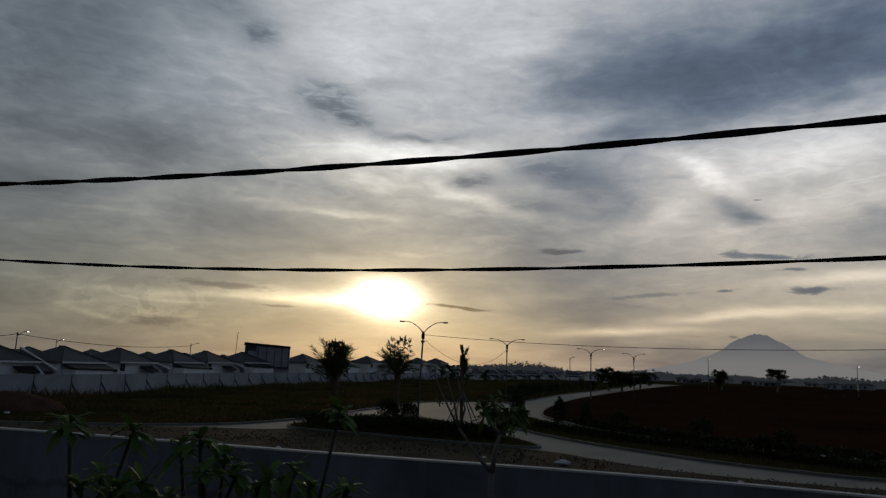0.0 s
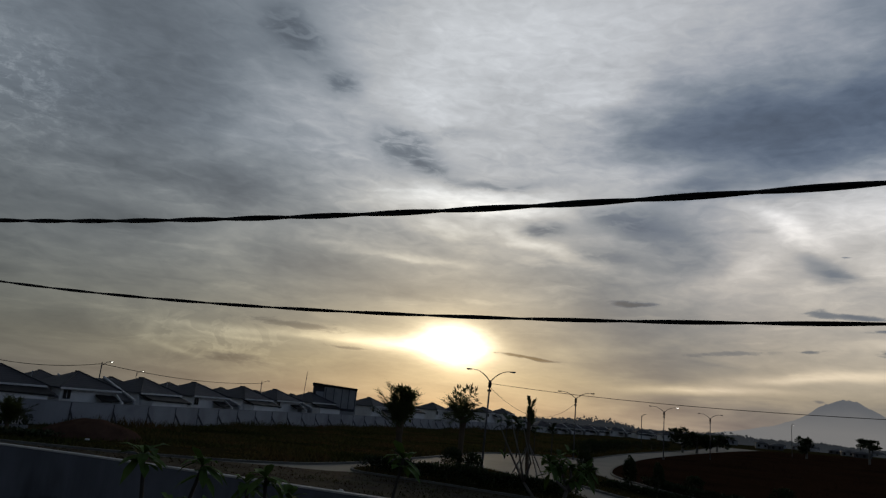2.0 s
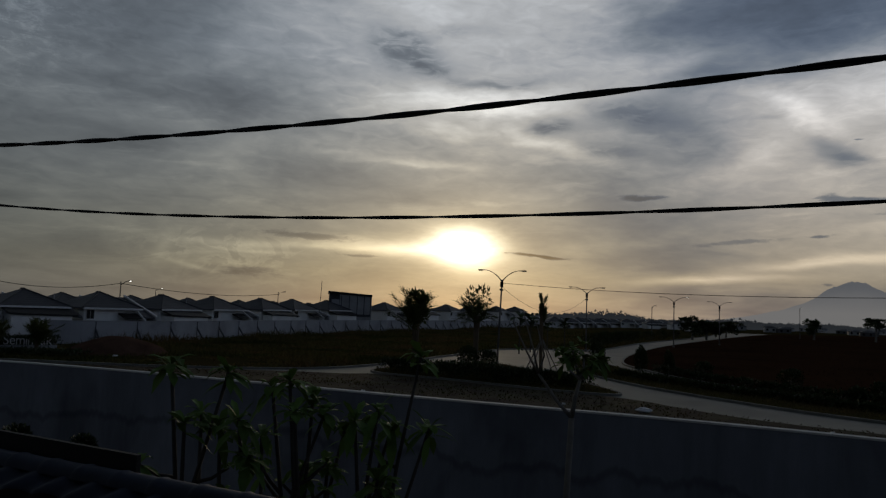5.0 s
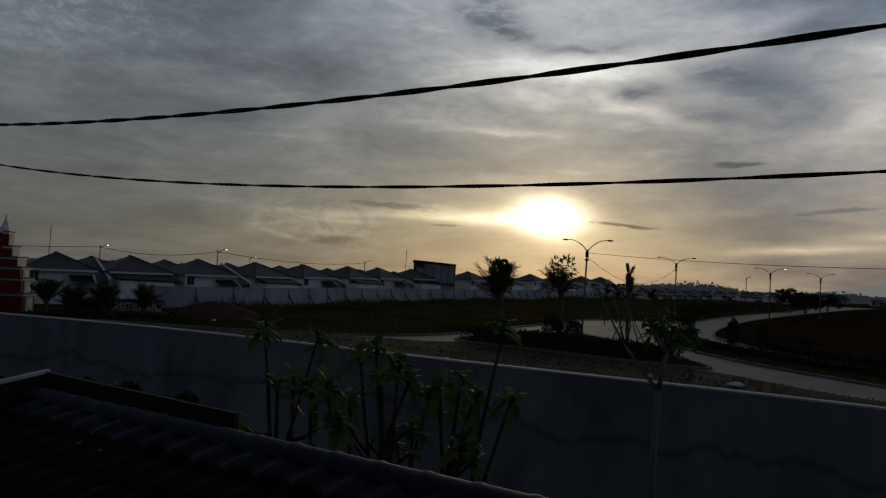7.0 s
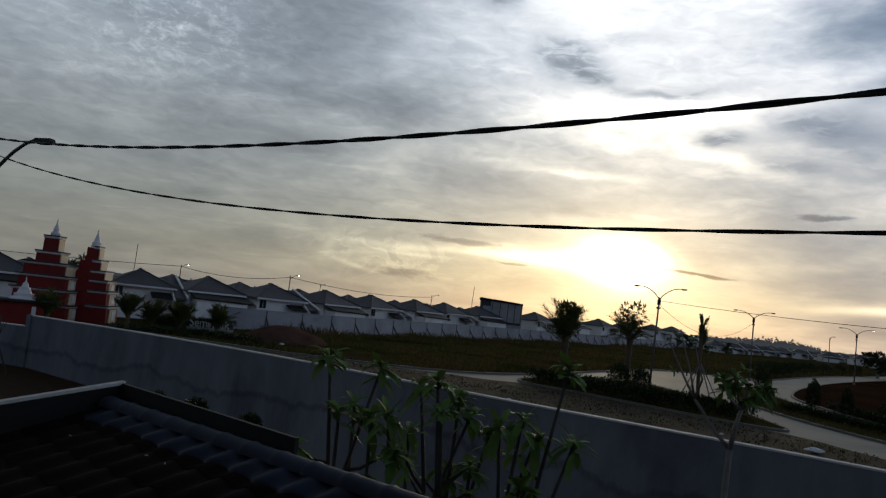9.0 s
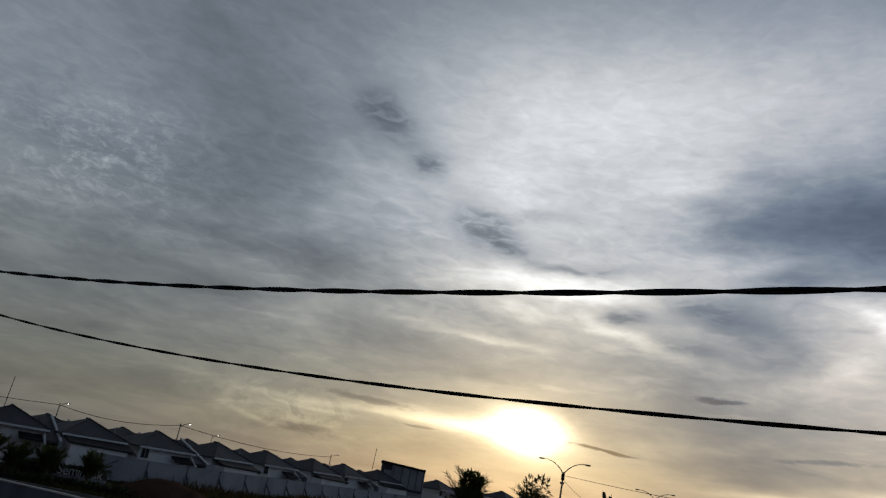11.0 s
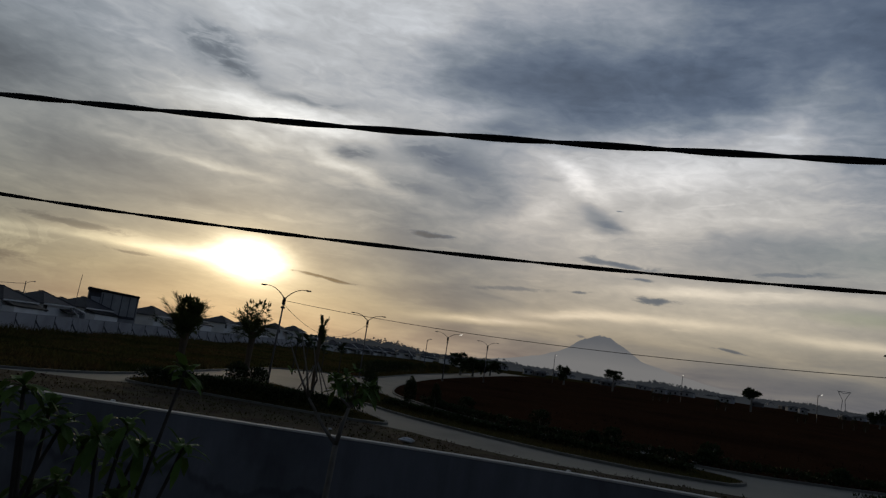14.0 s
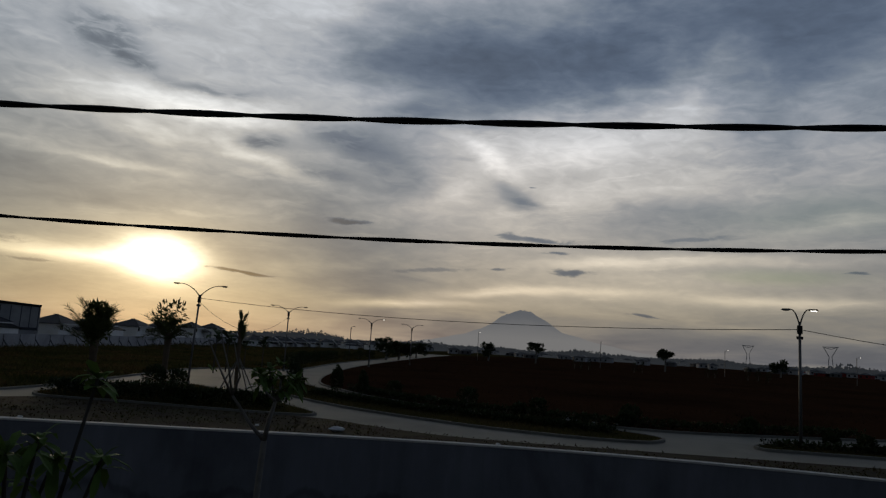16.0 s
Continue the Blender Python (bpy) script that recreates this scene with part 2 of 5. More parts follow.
    low_gap = n.m("MULTIPLY", n.m("EXPONENT", n.m("MULTIPLY", n.m("ADD", n.m("POWER", n.m("DIVIDE", n.m("SUBTRACT", us, 43.5), 5.0), 2.0), n.m("POWER", n.m("DIVIDE", n.m("SUBTRACT", vs, 6.4), 0.55), 2.0)), -1.0)), 0.6)
    thin = n.m("MAXIMUM", thin, low_gap)
    blue = n.mix(1.0, air.outputs[0], (0.08, 0.08, 0.08, 1), "MULTIPLY")
    sky = n.mix(n.m("MAXIMUM", thin, 0.06), cloud, blue)
    back = n.make("ShaderNodeBackground")
    n.put(back.inputs[0], n.mix(1.0, sky, (0.972, 1.0, 1.012, 1), "MULTIPLY"))
    back.inputs[1].default_value = 1.0
    out = n.make("ShaderNodeOutputWorld")
    n.put(out.inputs[0], back.outputs[0])


build_sky()
lamp = bpy.data.lights.new("sun", "SUN")
lamp.energy, lamp.angle, lamp.color = 0.3, radians(11), (1.0, 0.78, 0.5)
sun = new("sun", lamp)
sa, se = radians(SUN_AZ), radians(SUN_EL)
sun.matrix_world = look((60 * math.sin(sa), 60 * math.cos(sa), 40), (0, 0, 40 - 60 * math.tan(se)))


# ---------------------------------------------------------------- materials
def material(name, base, *args, glow_through=0.0, **more):
    """A surface, and for thin leaves the light that comes through them."""
    mat = surface(name, base, *args, **more)
    if glow_through:
        n = Nodes(mat.node_tree)
        bsdf = mat.node_tree.nodes["Principled BSDF"]
        out = mat.node_tree.nodes["Material Output"]
        thin = n.make("ShaderNodeBsdfTranslucent")
        n.put(thin.inputs[0], bsdf.inputs["Base Color"].links[0].from_socket)
        blend = n.make("ShaderNodeMixShader")
        blend.inputs[0].default_value = glow_through
        n.put(blend.inputs[1], bsdf.outputs[0]), n.put(blend.inputs[2], thin.outputs[0])
        n.put(out.inputs[0], blend.outputs[0])
    return mat


def surface(name, base, vary=0.25, scale=3.0, rough=0.8, metal=0.0, bump=0.2, stain=0.0, stain_scale=0.4, island=0.0, spec=0.3, stretch=(1, 1, 1), second=None):
    """A surface with grain, broad stains and relief, in metres of the world."""
    mat = bpy.data.materials.new(name)
    mat.use_nodes = True
    n = Nodes(mat.node_tree)
    bsdf = mat.node_tree.nodes["Principled BSDF"]
    geo = n.make("ShaderNodeNewGeometry")
    mapping = n.make("ShaderNodeMapping")
    n.put(mapping.inputs[0], geo.outputs["Position"])
    mapping.inputs["Scale"].default_value = stretch
    p = mapping.outputs[0]
    grain = n.noise(p, scale, 6.0, 0.65)
    broad = n.noise(p, stain_scale, 5.0, 0.6, 0.4)
    f = n.m("ADD", 1.0 - vary, n.m("MULTIPLY", grain.outputs[0], 2 * vary))
    if stain:
        f = n.m("MULTIPLY", f, n.curve(broad.outputs[0], 0.3, 0.7, [(0.3, 1.0 - stain), (0.5, 1.0), (0.7, 1.0 + 0.5 * stain)]))
    if island:
        f = n.m("MULTIPLY", f, n.m("ADD", 1.0 - island, n.m("MULTIPLY", geo.outputs["Random Per Island"], 2 * island)))
    colour = (*base, 1)
    if second:
        colour = n.mix(n.curve(broad.outputs[0], 0.35, 0.65, [(0.35, 0.0), (0.65, 1.0)]), (*base, 1), (*second, 1))
    n.put(bsdf.inputs["Base Color"], n.mix(1.0, colour, n.vec(f, f, f), "MULTIPLY"))
    n.put(bsdf.inputs["Roughness"], n.m("ADD", rough - 0.08, n.m("MULTIPLY", grain.outputs[0], 0.16), clamp=True))
    bsdf.inputs["Metallic"].default_value = metal
    bsdf.inputs["Specular IOR Level"].default_value = spec
    if bump:
        b = n.make("ShaderNodeBump")
        b.inputs["Strength"].default_value = bump
        b.inputs["Distance"].default_value = 0.03
        n.put(b.inputs["Height"], grain.outputs[0])
        n.put(bsdf.inputs["Normal"], b.outputs[0])
    return mat


def damp_wall(mat):
    """Adds run-down streaks and a wandering damp line to a rendered wall."""
    n = Nodes(mat.node_tree)
    bsdf = mat.node_tree.nodes["Principled BSDF"]
    old = bsdf.inputs["Base Color"].links[0].from_socket
    geo = n.make("ShaderNodeNewGeometry")
    part_xyz = n.make("ShaderNodeSeparateXYZ")
    n.put(part_xyz.inputs[0], geo.outputs["Position"])
    x, y, z = part_xyz.outputs
    streak = n.noise(n.vec(n.m("MULTIPLY", x, 1.5), n.m("MULTIPLY", y, 1.5), n.m("MULTIPLY", z, 0.16)), 1.0, 5.0, 0.65, 0.2)
    wander = n.noise(n.vec(n.m("MULTIPLY", x, 0.55), y), 0.55, 5.0, 0.7)
    line = n.m("ADD", 0.55, n.m("MULTIPLY", wander.outputs[0], 1.9))
    gap = n.m("SUBTRACT", z, line)
    band = n.curve(gap, -0.9, 0.3, [(-0.9, 1.0), (-0.16, 0.94), (-0.03, 0.66), (0.05, 0.72), (0.12, 1.0), (0.3, 1.0)])
    run = n.curve(streak.outputs[0], 0.3, 0.72, [(0.3, 0.8), (0.47, 0.97), (0.6, 1.03), (0.72, 1.18)])
    f = n.m("MULTIPLY", band, run)
    n.put(bsdf.inputs["Base Color"], n.mix(1.0, old, n.vec(f, f, f), "MULTIPLY"))
    return mat


def glowing(name, colour, strength):
    mat = bpy.data.materials.new(name)
    mat.use_nodes = True
    b = mat.node_tree.nodes["Principled BSDF"]
    b.inputs["Base Color"].default_value = (*colour, 1)
    b.inputs["Emission Color"].default_value = (*colour, 1)
    b.inputs["Emission Strength"].default_value = strength
    return mat


M_GRASS = material("dry_grass_ground", (0.040, 0.040, 0.014), 0.4, 1.5, 0.95, bump=0.5, stain=0.4, stain_scale=0.07, second=(0.046, 0.033, 0.015), spec=0.0)
M_SOIL = material("red_brown_soil", (0.038, 0.020, 0.012), 0.35, 1.2, 1.0, bump=0.5, stain=0.4, stain_scale=0.05, second=(0.036, 0.018, 0.010), spec=0.0)
M_HEAP = material("heaped_soil", (0.095, 0.055, 0.04), 0.3, 3.0, 1.0, bump=0.5, stain=0.3, spec=0.0)
M_VERGE = material("dry_verge", (0.025, 0.016, 0.010), 0.7, 1.3, 0.95, bump=0.5, stain=0.4, stain_scale=0.5, second=(0.032, 0.030, 0.013), spec=0.1)
M_SOILGRASS = material("brown_field_blades", (0.038, 0.018, 0.011), 0.3, 0.5, 0.9, bump=0.0, island=0.4, stain=0.35, stain_scale=0.05, second=(0.03, 0.018, 0.009), spec=0.1)
M_YARD = material("yard_soil", (0.05, 0.03, 0.016), 0.4, 3.0, 0.95, bump=0.4, stain=0.3, spec=0.1)
M_ROAD = material("pale_concrete_road", (0.18, 0.175, 0.15), 0.12, 0.8, 0.75, bump=0.15, stain=0.25, stain_scale=0.15)
M_KERB = material("kerb_concrete", (0.14, 0.14, 0.128), 0.25, 4.0, 0.85, bump=0.3, stain=0.3)
M_WALL = material("grey_cement_render", (0.162, 0.172, 0.202), 0.16, 2.2, 0.85, bump=0.2, stain=0.45, stain_scale=0.45, stretch=(1, 1, 0.45))
damp_wall(M_WALL)
M_COPING = material("pale_coping", (0.55, 0.55, 0.54), 0.2, 6.0, 0.8, bump=0.2)
M_FARWALL = material("grey_panel_wall", (0.34, 0.35, 0.38), 0.12, 1.0, 0.85, stain=0.3, stain_scale=0.2, bump=0.1)


def tile_courses(mat):
    """Lines of lapped tile courses up a roof slope."""
    n = Nodes(mat.node_tree)
    bsdf = mat.node_tree.nodes["Principled BSDF"]
    old = bsdf.inputs["Base Color"].links[0].from_socket
    geo = n.make("ShaderNodeNewGeometry")
    part_xyz = n.make("ShaderNodeSeparateXYZ")
    n.put(part_xyz.inputs[0], geo.outputs["Position"])
    f = n.curve(n.m("FRACT", n.m("MULTIPLY", part_xyz.outputs[2], 4.6)), 0, 1, [(0, 0.55), (0.22, 1.0), (0.8, 1.1), (1, 1.25)])
    n.put(bsdf.inputs["Base Color"], n.mix(1.0, old, n.vec(f, f, f), "MULTIPLY"))


M_WHITE = material("white_paint", (0.76, 0.76, 0.76), 0.08, 2.0, 0.7, bump=0.05, stain=0.12)
M_ROOF = material("grey_roof_tile", (0.07, 0.07, 0.078), 0.3, 3.0, 0.7, bump=0.3, stain=0.25)
tile_courses(M_ROOF)
M_HIP = material("dark_hip_tile", (0.05, 0.05, 0.055), 0.3, 4.0, 0.7, bump=0.2)
M_REDTILE = material("dark_red_tile", (0.014, 0.0055, 0.0045), 0.35, 6.0, 0.85, spec=0.15, bump=0.3, stain=0.35, stain_scale=1.2, island=0.2)
M_RIDGE = material("blue_black_ridge", (0.020, 0.028, 0.052), 0.3, 5.0, 0.68, bump=0.25, stain=0.3, stain_scale=1.5)
M_DARK = material("black_metal", (0.012, 0.012, 0.013), 0.2, 5.0, 0.7, bump=0.05)
M_STEEL = material("galvanised_steel", (0.12, 0.12, 0.125), 0.2, 4.0, 0.5, metal=0.5, bump=0.05)
M_CABLE = material("black_cable", (0.012, 0.012, 0.015), 0.2, 30.0, 0.6, bump=0.0, spec=0.2)
M_RED = material("red_gate_paint", (0.19, 0.015, 0.013), 0.15, 2.0, 0.7, bump=0.1, stain=0.25)
M_CREAM = material("cream_trim", (0.62, 0.52, 0.36), 0.15, 3.0, 0.75, bump=0.1)
M_TRIM = material("white_trim", (0.72, 0.72, 0.72), 0.15, 3.0, 0.75, bump=0.1)
M_OWN = material("dark_grey_render", (0.10, 0.10, 0.105), 0.15, 2.0, 0.9, bump=0.1, stain=0.2)
M_GLASS = material("dark_window", (0.015, 0.017, 0.02), 0.1, 2.0, 0.15, bump=0.0, spec=0.6)
M_LEAF = material("green_leaf", (0.085, 0.15, 0.036), 0.3, 8.0, 0.6, glow_through=0.15, bump=0.0, island=0.4, spec=0.15)
M_PALM = material("palm_leaf", (0.07, 0.085, 0.026), 0.3, 6.0, 0.7, glow_through=0.3, bump=0.0, island=0.35)
M_SHRUB = material("shrub_leaf", (0.03, 0.045, 0.014), 0.3, 3.0, 0.7, bump=0.0, island=0.4)
M_BLADES = material("grass_blades", (0.060, 0.072, 0.020), 0.3, 0.5, 0.9, glow_through=0.4, bump=0.0, island=0.3, stain=0.55, stain_scale=0.11, second=(0.085, 0.055, 0.024), spec=0.1)
M_STRAW = material("straw_blades", (0.052, 0.034, 0.020), 0.3, 0.5, 0.9, glow_through=0.3, bump=0.0, island=0.3, stain=0.5, stain_scale=0.3, second=(0.04, 0.042, 0.016), spec=0.1)
M_BARK = material("grey_bark", (0.17, 0.16, 0.145), 0.3, 8.0, 0.9, bump=0.4, stain=0.3, stain_scale=3.0)
M_STEM = material("dark_shrub_stem", (0.055, 0.05, 0.045), 0.3, 8.0, 0.9, bump=0.3, stain=0.3, stain_scale=3.0)
M_TRUNK = material("palm_trunk", (0.10, 0.075, 0.05), 0.35, 8.0, 0.95, bump=0.5, stain=0.3)


def painted_haze(name, colour, haze, z0, z1):
    """A glowing colour for far things: haze painted in, thicker towards the ground."""
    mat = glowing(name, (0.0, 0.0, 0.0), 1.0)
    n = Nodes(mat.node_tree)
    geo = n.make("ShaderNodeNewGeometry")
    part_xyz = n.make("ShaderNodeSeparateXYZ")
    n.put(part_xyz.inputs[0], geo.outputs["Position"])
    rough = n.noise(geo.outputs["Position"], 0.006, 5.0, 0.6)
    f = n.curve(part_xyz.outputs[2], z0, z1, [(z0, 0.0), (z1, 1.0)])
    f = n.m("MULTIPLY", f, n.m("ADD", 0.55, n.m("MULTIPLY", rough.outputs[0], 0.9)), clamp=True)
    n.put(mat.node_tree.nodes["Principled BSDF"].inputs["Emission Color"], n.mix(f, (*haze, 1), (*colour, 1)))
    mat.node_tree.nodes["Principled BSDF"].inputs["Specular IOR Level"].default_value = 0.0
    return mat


# self-lit distance colours, with the haze painted into the emission
M_MOUNT = painted_haze("painted_haze_mountain", (0.112, 0.117, 0.128), (0.188, 0.184, 0.181), 60.0, 200.0)
M_FAR = painted_haze("painted_haze_far", (0.016, 0.018, 0.021), (0.024, 0.027, 0.031), 0.0, 12.0)
M_FLECK = material("dry_fleck", (0.32, 0.28, 0.24), 0.2, 20.0, 0.8, bump=0.0)
M_BAG = material("white_plastic", (0.65, 0.66, 0.68), 0.1, 5.0, 0.5, bump=0.2)
M_CAR = material("white_car_paint", (0.45, 0.45, 0.46), 0.05, 2.0, 0.3, bump=0.0, spec=0.5)
M_BLOCK = material("pale_panel_render", (0.36, 0.36, 0.37), 0.12, 1.0, 0.85, stain=0.3, stain_scale=0.3, bump=0.1)
M_BRIGHT = glowing("lit_lamp_glass", (1.0, 0.95, 0.85), 3.0)
M_MILK = material("unlit_lamp_glass", (0.4, 0.4, 0.38), 0.1, 5.0, 0.3, bump=0.0)


# ---------------------------------------------------------------- mesh helpers
class Geo:
    """Collects corners and faces of one mesh."""

    def __init__(self):
        self.v, self.f = [], []

    def add(self, verts, faces):
        k = len(self.v)
        self.v += [tuple(p) for p in verts]
        self.f += [tuple(i + k for i in f) for f in faces]
        return self

    def box(self, c, s, m=None):
        """A box with its middle at c and full sizes s."""
        pts = [Vector((c[0] + s[0] * i / 2, c[1] + s[1] * j / 2, c[2] + s[2] * k / 2)) for i in (-1, 1) for j in (-1, 1) for k in (-1, 1)]
        if m:
            pts = [m @ p for p in pts]
        return self.add(pts, [(0, 1, 3, 2), (4, 6, 7, 5), (0, 4, 5, 1), (2, 3, 7, 6), (0, 2, 6, 4), (1, 5, 7, 3)])

    def frustum(self, base, w0, d0, w1, d1, h):
        x, y, z = base
        pts = [(x + sx * w / 2, y + sy * d / 2, zz) for w, d, zz in ((w0, d0, z), (w1, d1, z + h)) for sx, sy in ((-1, -1), (1, -1), (1, 1), (-1, 1))]
        return self.add(pts, [(3, 2, 1, 0), (4, 5, 6, 7), (0, 1, 5, 4), (1, 2, 6, 5), (2, 3, 7, 6), (3, 0, 4, 7)])

    def tube(self, pts, radii, sides=8, cap=True):
        pts = [Vector(p) for p in pts]
        k, n = len(self.v), len(pts)
        for i, p in enumerate(pts):
            d = (pts[min(i + 1, n - 1)] - pts[max(i - 1, 0)]).normalized()
            a = d.cross(Vector((0.31, 0.17, 0.93))).normalized() if abs(d.z) < 0.9 else d.cross(Vector((1, 0.1, 0))).normalized()
            b = d.cross(a)
            r = radii[i] if isinstance(radii, (list, tuple)) else radii
            for s in range(sides):
                t = 2 * math.pi * s / sides
                self.v.append(tuple(p + r * (math.cos(t) * a + math.sin(t) * b)))
        for i in range(n - 1):
            for s in range(sides):
                q = (s + 1) % sides
                self.f.append((k + i * sides + s, k + i * sides + q, k + (i + 1) * sides + q, k + (i + 1) * sides + s))
        if cap:
            self.f.append(tuple(k + s for s in range(sides))[::-1])
            self.f.append(tuple(k + (n - 1) * sides + s for s in range(sides)))
        return self

    def leaf(self, root, way, length, width, droop=0.4, up=Vector((0, 0, 1))):
        """A long pointed leaf that bends down along its length, folded at its rib."""
        way = Vector(way).normalized()
        side = way.cross(up)
        side = side.normalized() if side.length > 0.01 else Vector((1, 0, 0))
        k = len(self.v)
        for t, w in ((0.0, 0.12), (0.35, 0.8), (0.7, 1.0), (1.0, 0.0)):
            mid = Vector(root) + way * length * t - Vector((0, 0, 1)) * droop * length * t * t
            self.v += [tuple(mid - side * w * width / 2 + Vector((0, 0, 0.12 * w * width))), tuple(mid), tuple(mid + side * w * width / 2 + Vector((0, 0, 0.12 * w * width)))]
        for i in range(3):
            a = k + 3 * i
            self.f += [(a, a + 1, a + 4, a + 3), (a + 1, a + 2, a + 5, a + 4)]
        return self

    def ob(self, name, mat, parent=None, label="", smooth=False):
        me = bpy.data.meshes.new(name)
        me.from_pydata(self.v, [], self.f)
        me.materials.append(mat)
        if smooth:
            me.polygons.foreach_set("use_smooth", [True] * len(me.polygons))
        me.update()
        o = new(name, me)
        if parent:
            o.parent = parent
        if label:
            o["label"] = label
        return o


def thing(name, label, category, at=(0, 0, 0), turn=0.0, group="", kind=""):
    e = new(name)
    e.matrix_basis = pose(*at, 0, 0, turn)
    return tagged(e, label, category, group, kind)


def smooth_line(pts, step=8, closed=False):
    """A Catmull-Rom curve through a few points of the plan."""
    n, out = len(pts), []
    for i in range(n if closed else n - 1):
        p = [Vector((*pts[(i + k) % n], 0)) if closed else Vector((*pts[min(max(i + k, 0), n - 1)], 0)) for k in (-1, 0, 1, 2)]
        for s in range(step):
            t = s / step
            q = 0.5 * (2 * p[1] + (p[2] - p[0]) * t + (2 * p[0] - 5 * p[1] + 4 * p[2] - p[3]) * t * t + (3 * p[1] - p[0] - 3 * p[2] + p[3]) * t ** 3)
            out.append((q.x, q.y))
    if not closed:
        out.append(tuple(pts[-1]))
    return out


def offset(line, d, closed=False):
    """The line moved d metres to its left."""
    n, out = len(line), []
    for i, p in enumerate(line):
        a = Vector(line[(i - 1) % n] if closed else line[max(i - 1, 0)])
        b = Vector(line[(i + 1) % n] if closed else line[min(i + 1, n - 1)])
        t = (b - a).normalized()
        out.append((p[0] - t.y * d, p[1] + t.x * d))
    return out


def polar(az, r):
    return r * math.sin(radians(az)), r * math.cos(radians(az))


def flat_sheet(name, outline, z, mat, thick=0.0):
    bm = bmesh.new()
    vs = [bm.verts.new((x, y, z)) for x, y in outline]
    face = bm.faces.new(vs)
    if face.normal.z < 0 or sum((outline[i - 1][0] - p[0]) * (outline[i - 1][1] + p[1]) for i, p in enumerate(outline)) < 0:
        bmesh.ops.reverse_faces(bm, faces=[face])
    bmesh.ops.triangulate(bm, faces=bm.faces[:])
    me = bpy.data.meshes.new(name)
    bm.to_mesh(me)
    bm.free()
    me.materials.append(mat)
    return new(name, me)


def ribbon(line, d0, d1, z0, z1, closed=False):
    """A solid strip along a line of the plan, from d0 to d1 to its left."""
    g = Geo()
    a, b = offset(line, d0, closed), offset(line, d1, closed)
    n = len(line)
    for (ax, ay), (bx, by) in zip(a, b):
        g.v += [(ax, ay, z0), (ax, ay, z1), (bx, by, z1), (bx, by, z0)]
    for i in range(n if closed else n - 1):
        j = (i + 1) % n
        for k in range(4):
            m = (k + 1) % 4
            g.f.append((4 * i + k, 4 * i + m, 4 * j + m, 4 * j + k))
    if not closed:
        g.f += [(3, 2, 1, 0), (4 * n - 4, 4 * n - 3, 4 * n - 2, 4 * n - 1)]
    return g


# ---------------------------------------------------------------- ground, roads and beds
def build_ground():
    g = Geo()
    rings = [0, 8, 16, 26, 38, 52, 70, 95, 130, 180, 260, 400, 700, 1200, 2200, 4200]
    seg = 72
    g.v.append((0, 0, -1.2))
    for r in rings[1:]:
        for s in range(seg):
            x, y = r * math.sin(2 * math.pi * s / seg), r * math.cos(2 * math.pi * s / seg)
            g.v.append((x, y, -1.2 if r < 14 else -0.04))
    for s in range(seg):
        g.f.append((0, 1 + (s + 1) % seg, 1 + s))
    for i in range(len(rings) - 2):
        for s in range(seg):
            a, b = 1 + i * seg + s, 1 + i * seg + (s + 1) % seg
            g.f.append((a, b, b + seg, a + seg))
    tagged(g.ob("ground", M_GRASS), "dry olive grass ground of the open land", "ground", kind="structure")


build_ground()

ROAD_LOW = [(-70, 45.2), (-40, 46.9), (-26, 47.9), (-18.5, 49.6), (-13, 50.2), (-10.2, 51.0), (-5, 48.9), (1, 45.7), (4.8, 44.2), (7.2, 42.4), (8.9, 39.9), (12.3, 36.4), (17.2, 33.9), (22, 32.0), (32.7, 27.6), (48, 20.5), (75, 8)]
ROAD_RIGHT = [(80, 33), (60, 37.0), (45, 38.2), (33, 39.6), (27, 41.6), (20, 47.8), (14.2, 57), (11.6, 66), (10.9, 78), (17, 103), (32, 145), (75, 247), (105, 310)]
ROAD_BACK = [(90, 318), (53, 213), (23.9, 140), (11.5, 104), (4, 99), (-2.5, 93), (-8, 74), (-11.8, 60), (-16.5, 52.2), (-26, 48.6), (-40, 47.6), (-70, 46)]
road_outline = smooth_line(ROAD_LOW) + smooth_line(ROAD_RIGHT) + smooth_line(ROAD_BACK)
tagged(flat_sheet("road", road_outline, 0.0, M_ROAD), "pale concrete road curving through the estate", "road", kind="structure")
kerb_field_left = smooth_line(ROAD_BACK)
kerb_field_right = smooth_line(ROAD_RIGHT)


def kerb(line, closed=False, side=1):
    k = ribbon(line, 0.0, 0.22 * side, -0.05, 0.15, closed).ob("kerb", M_KERB)
    return tagged(k, "weathered concrete kerb along the road", "kerb", kind="structure")


kerb(kerb_field_left, side=-1)
kerb(kerb_field_right, side=-1)

# red-brown field inside the bend
field_right = offset(kerb_field_right, -0.22) + [(420, 620), (900, 900), (1500, 700), (900, 150), (200, 22)]
tagged(flat_sheet("field", field_right, 0.11, M_SOIL), "red-brown bare field with sparse dry grass", "field", kind="structure")


def bed(outline, label):
    line = smooth_line(outline, 6, True)
    area = sum(line[i - 1][0] * p[1] - p[0] * line[i - 1][1] for i, p in enumerate(line))
    if area < 0:
        line = line[::-1]
    kerb(line, True)
    return tagged(flat_sheet("planting_bed", offset(line, 0.2, True), 0.12, M_GRASS), label, "planting bed", kind="structure"), line


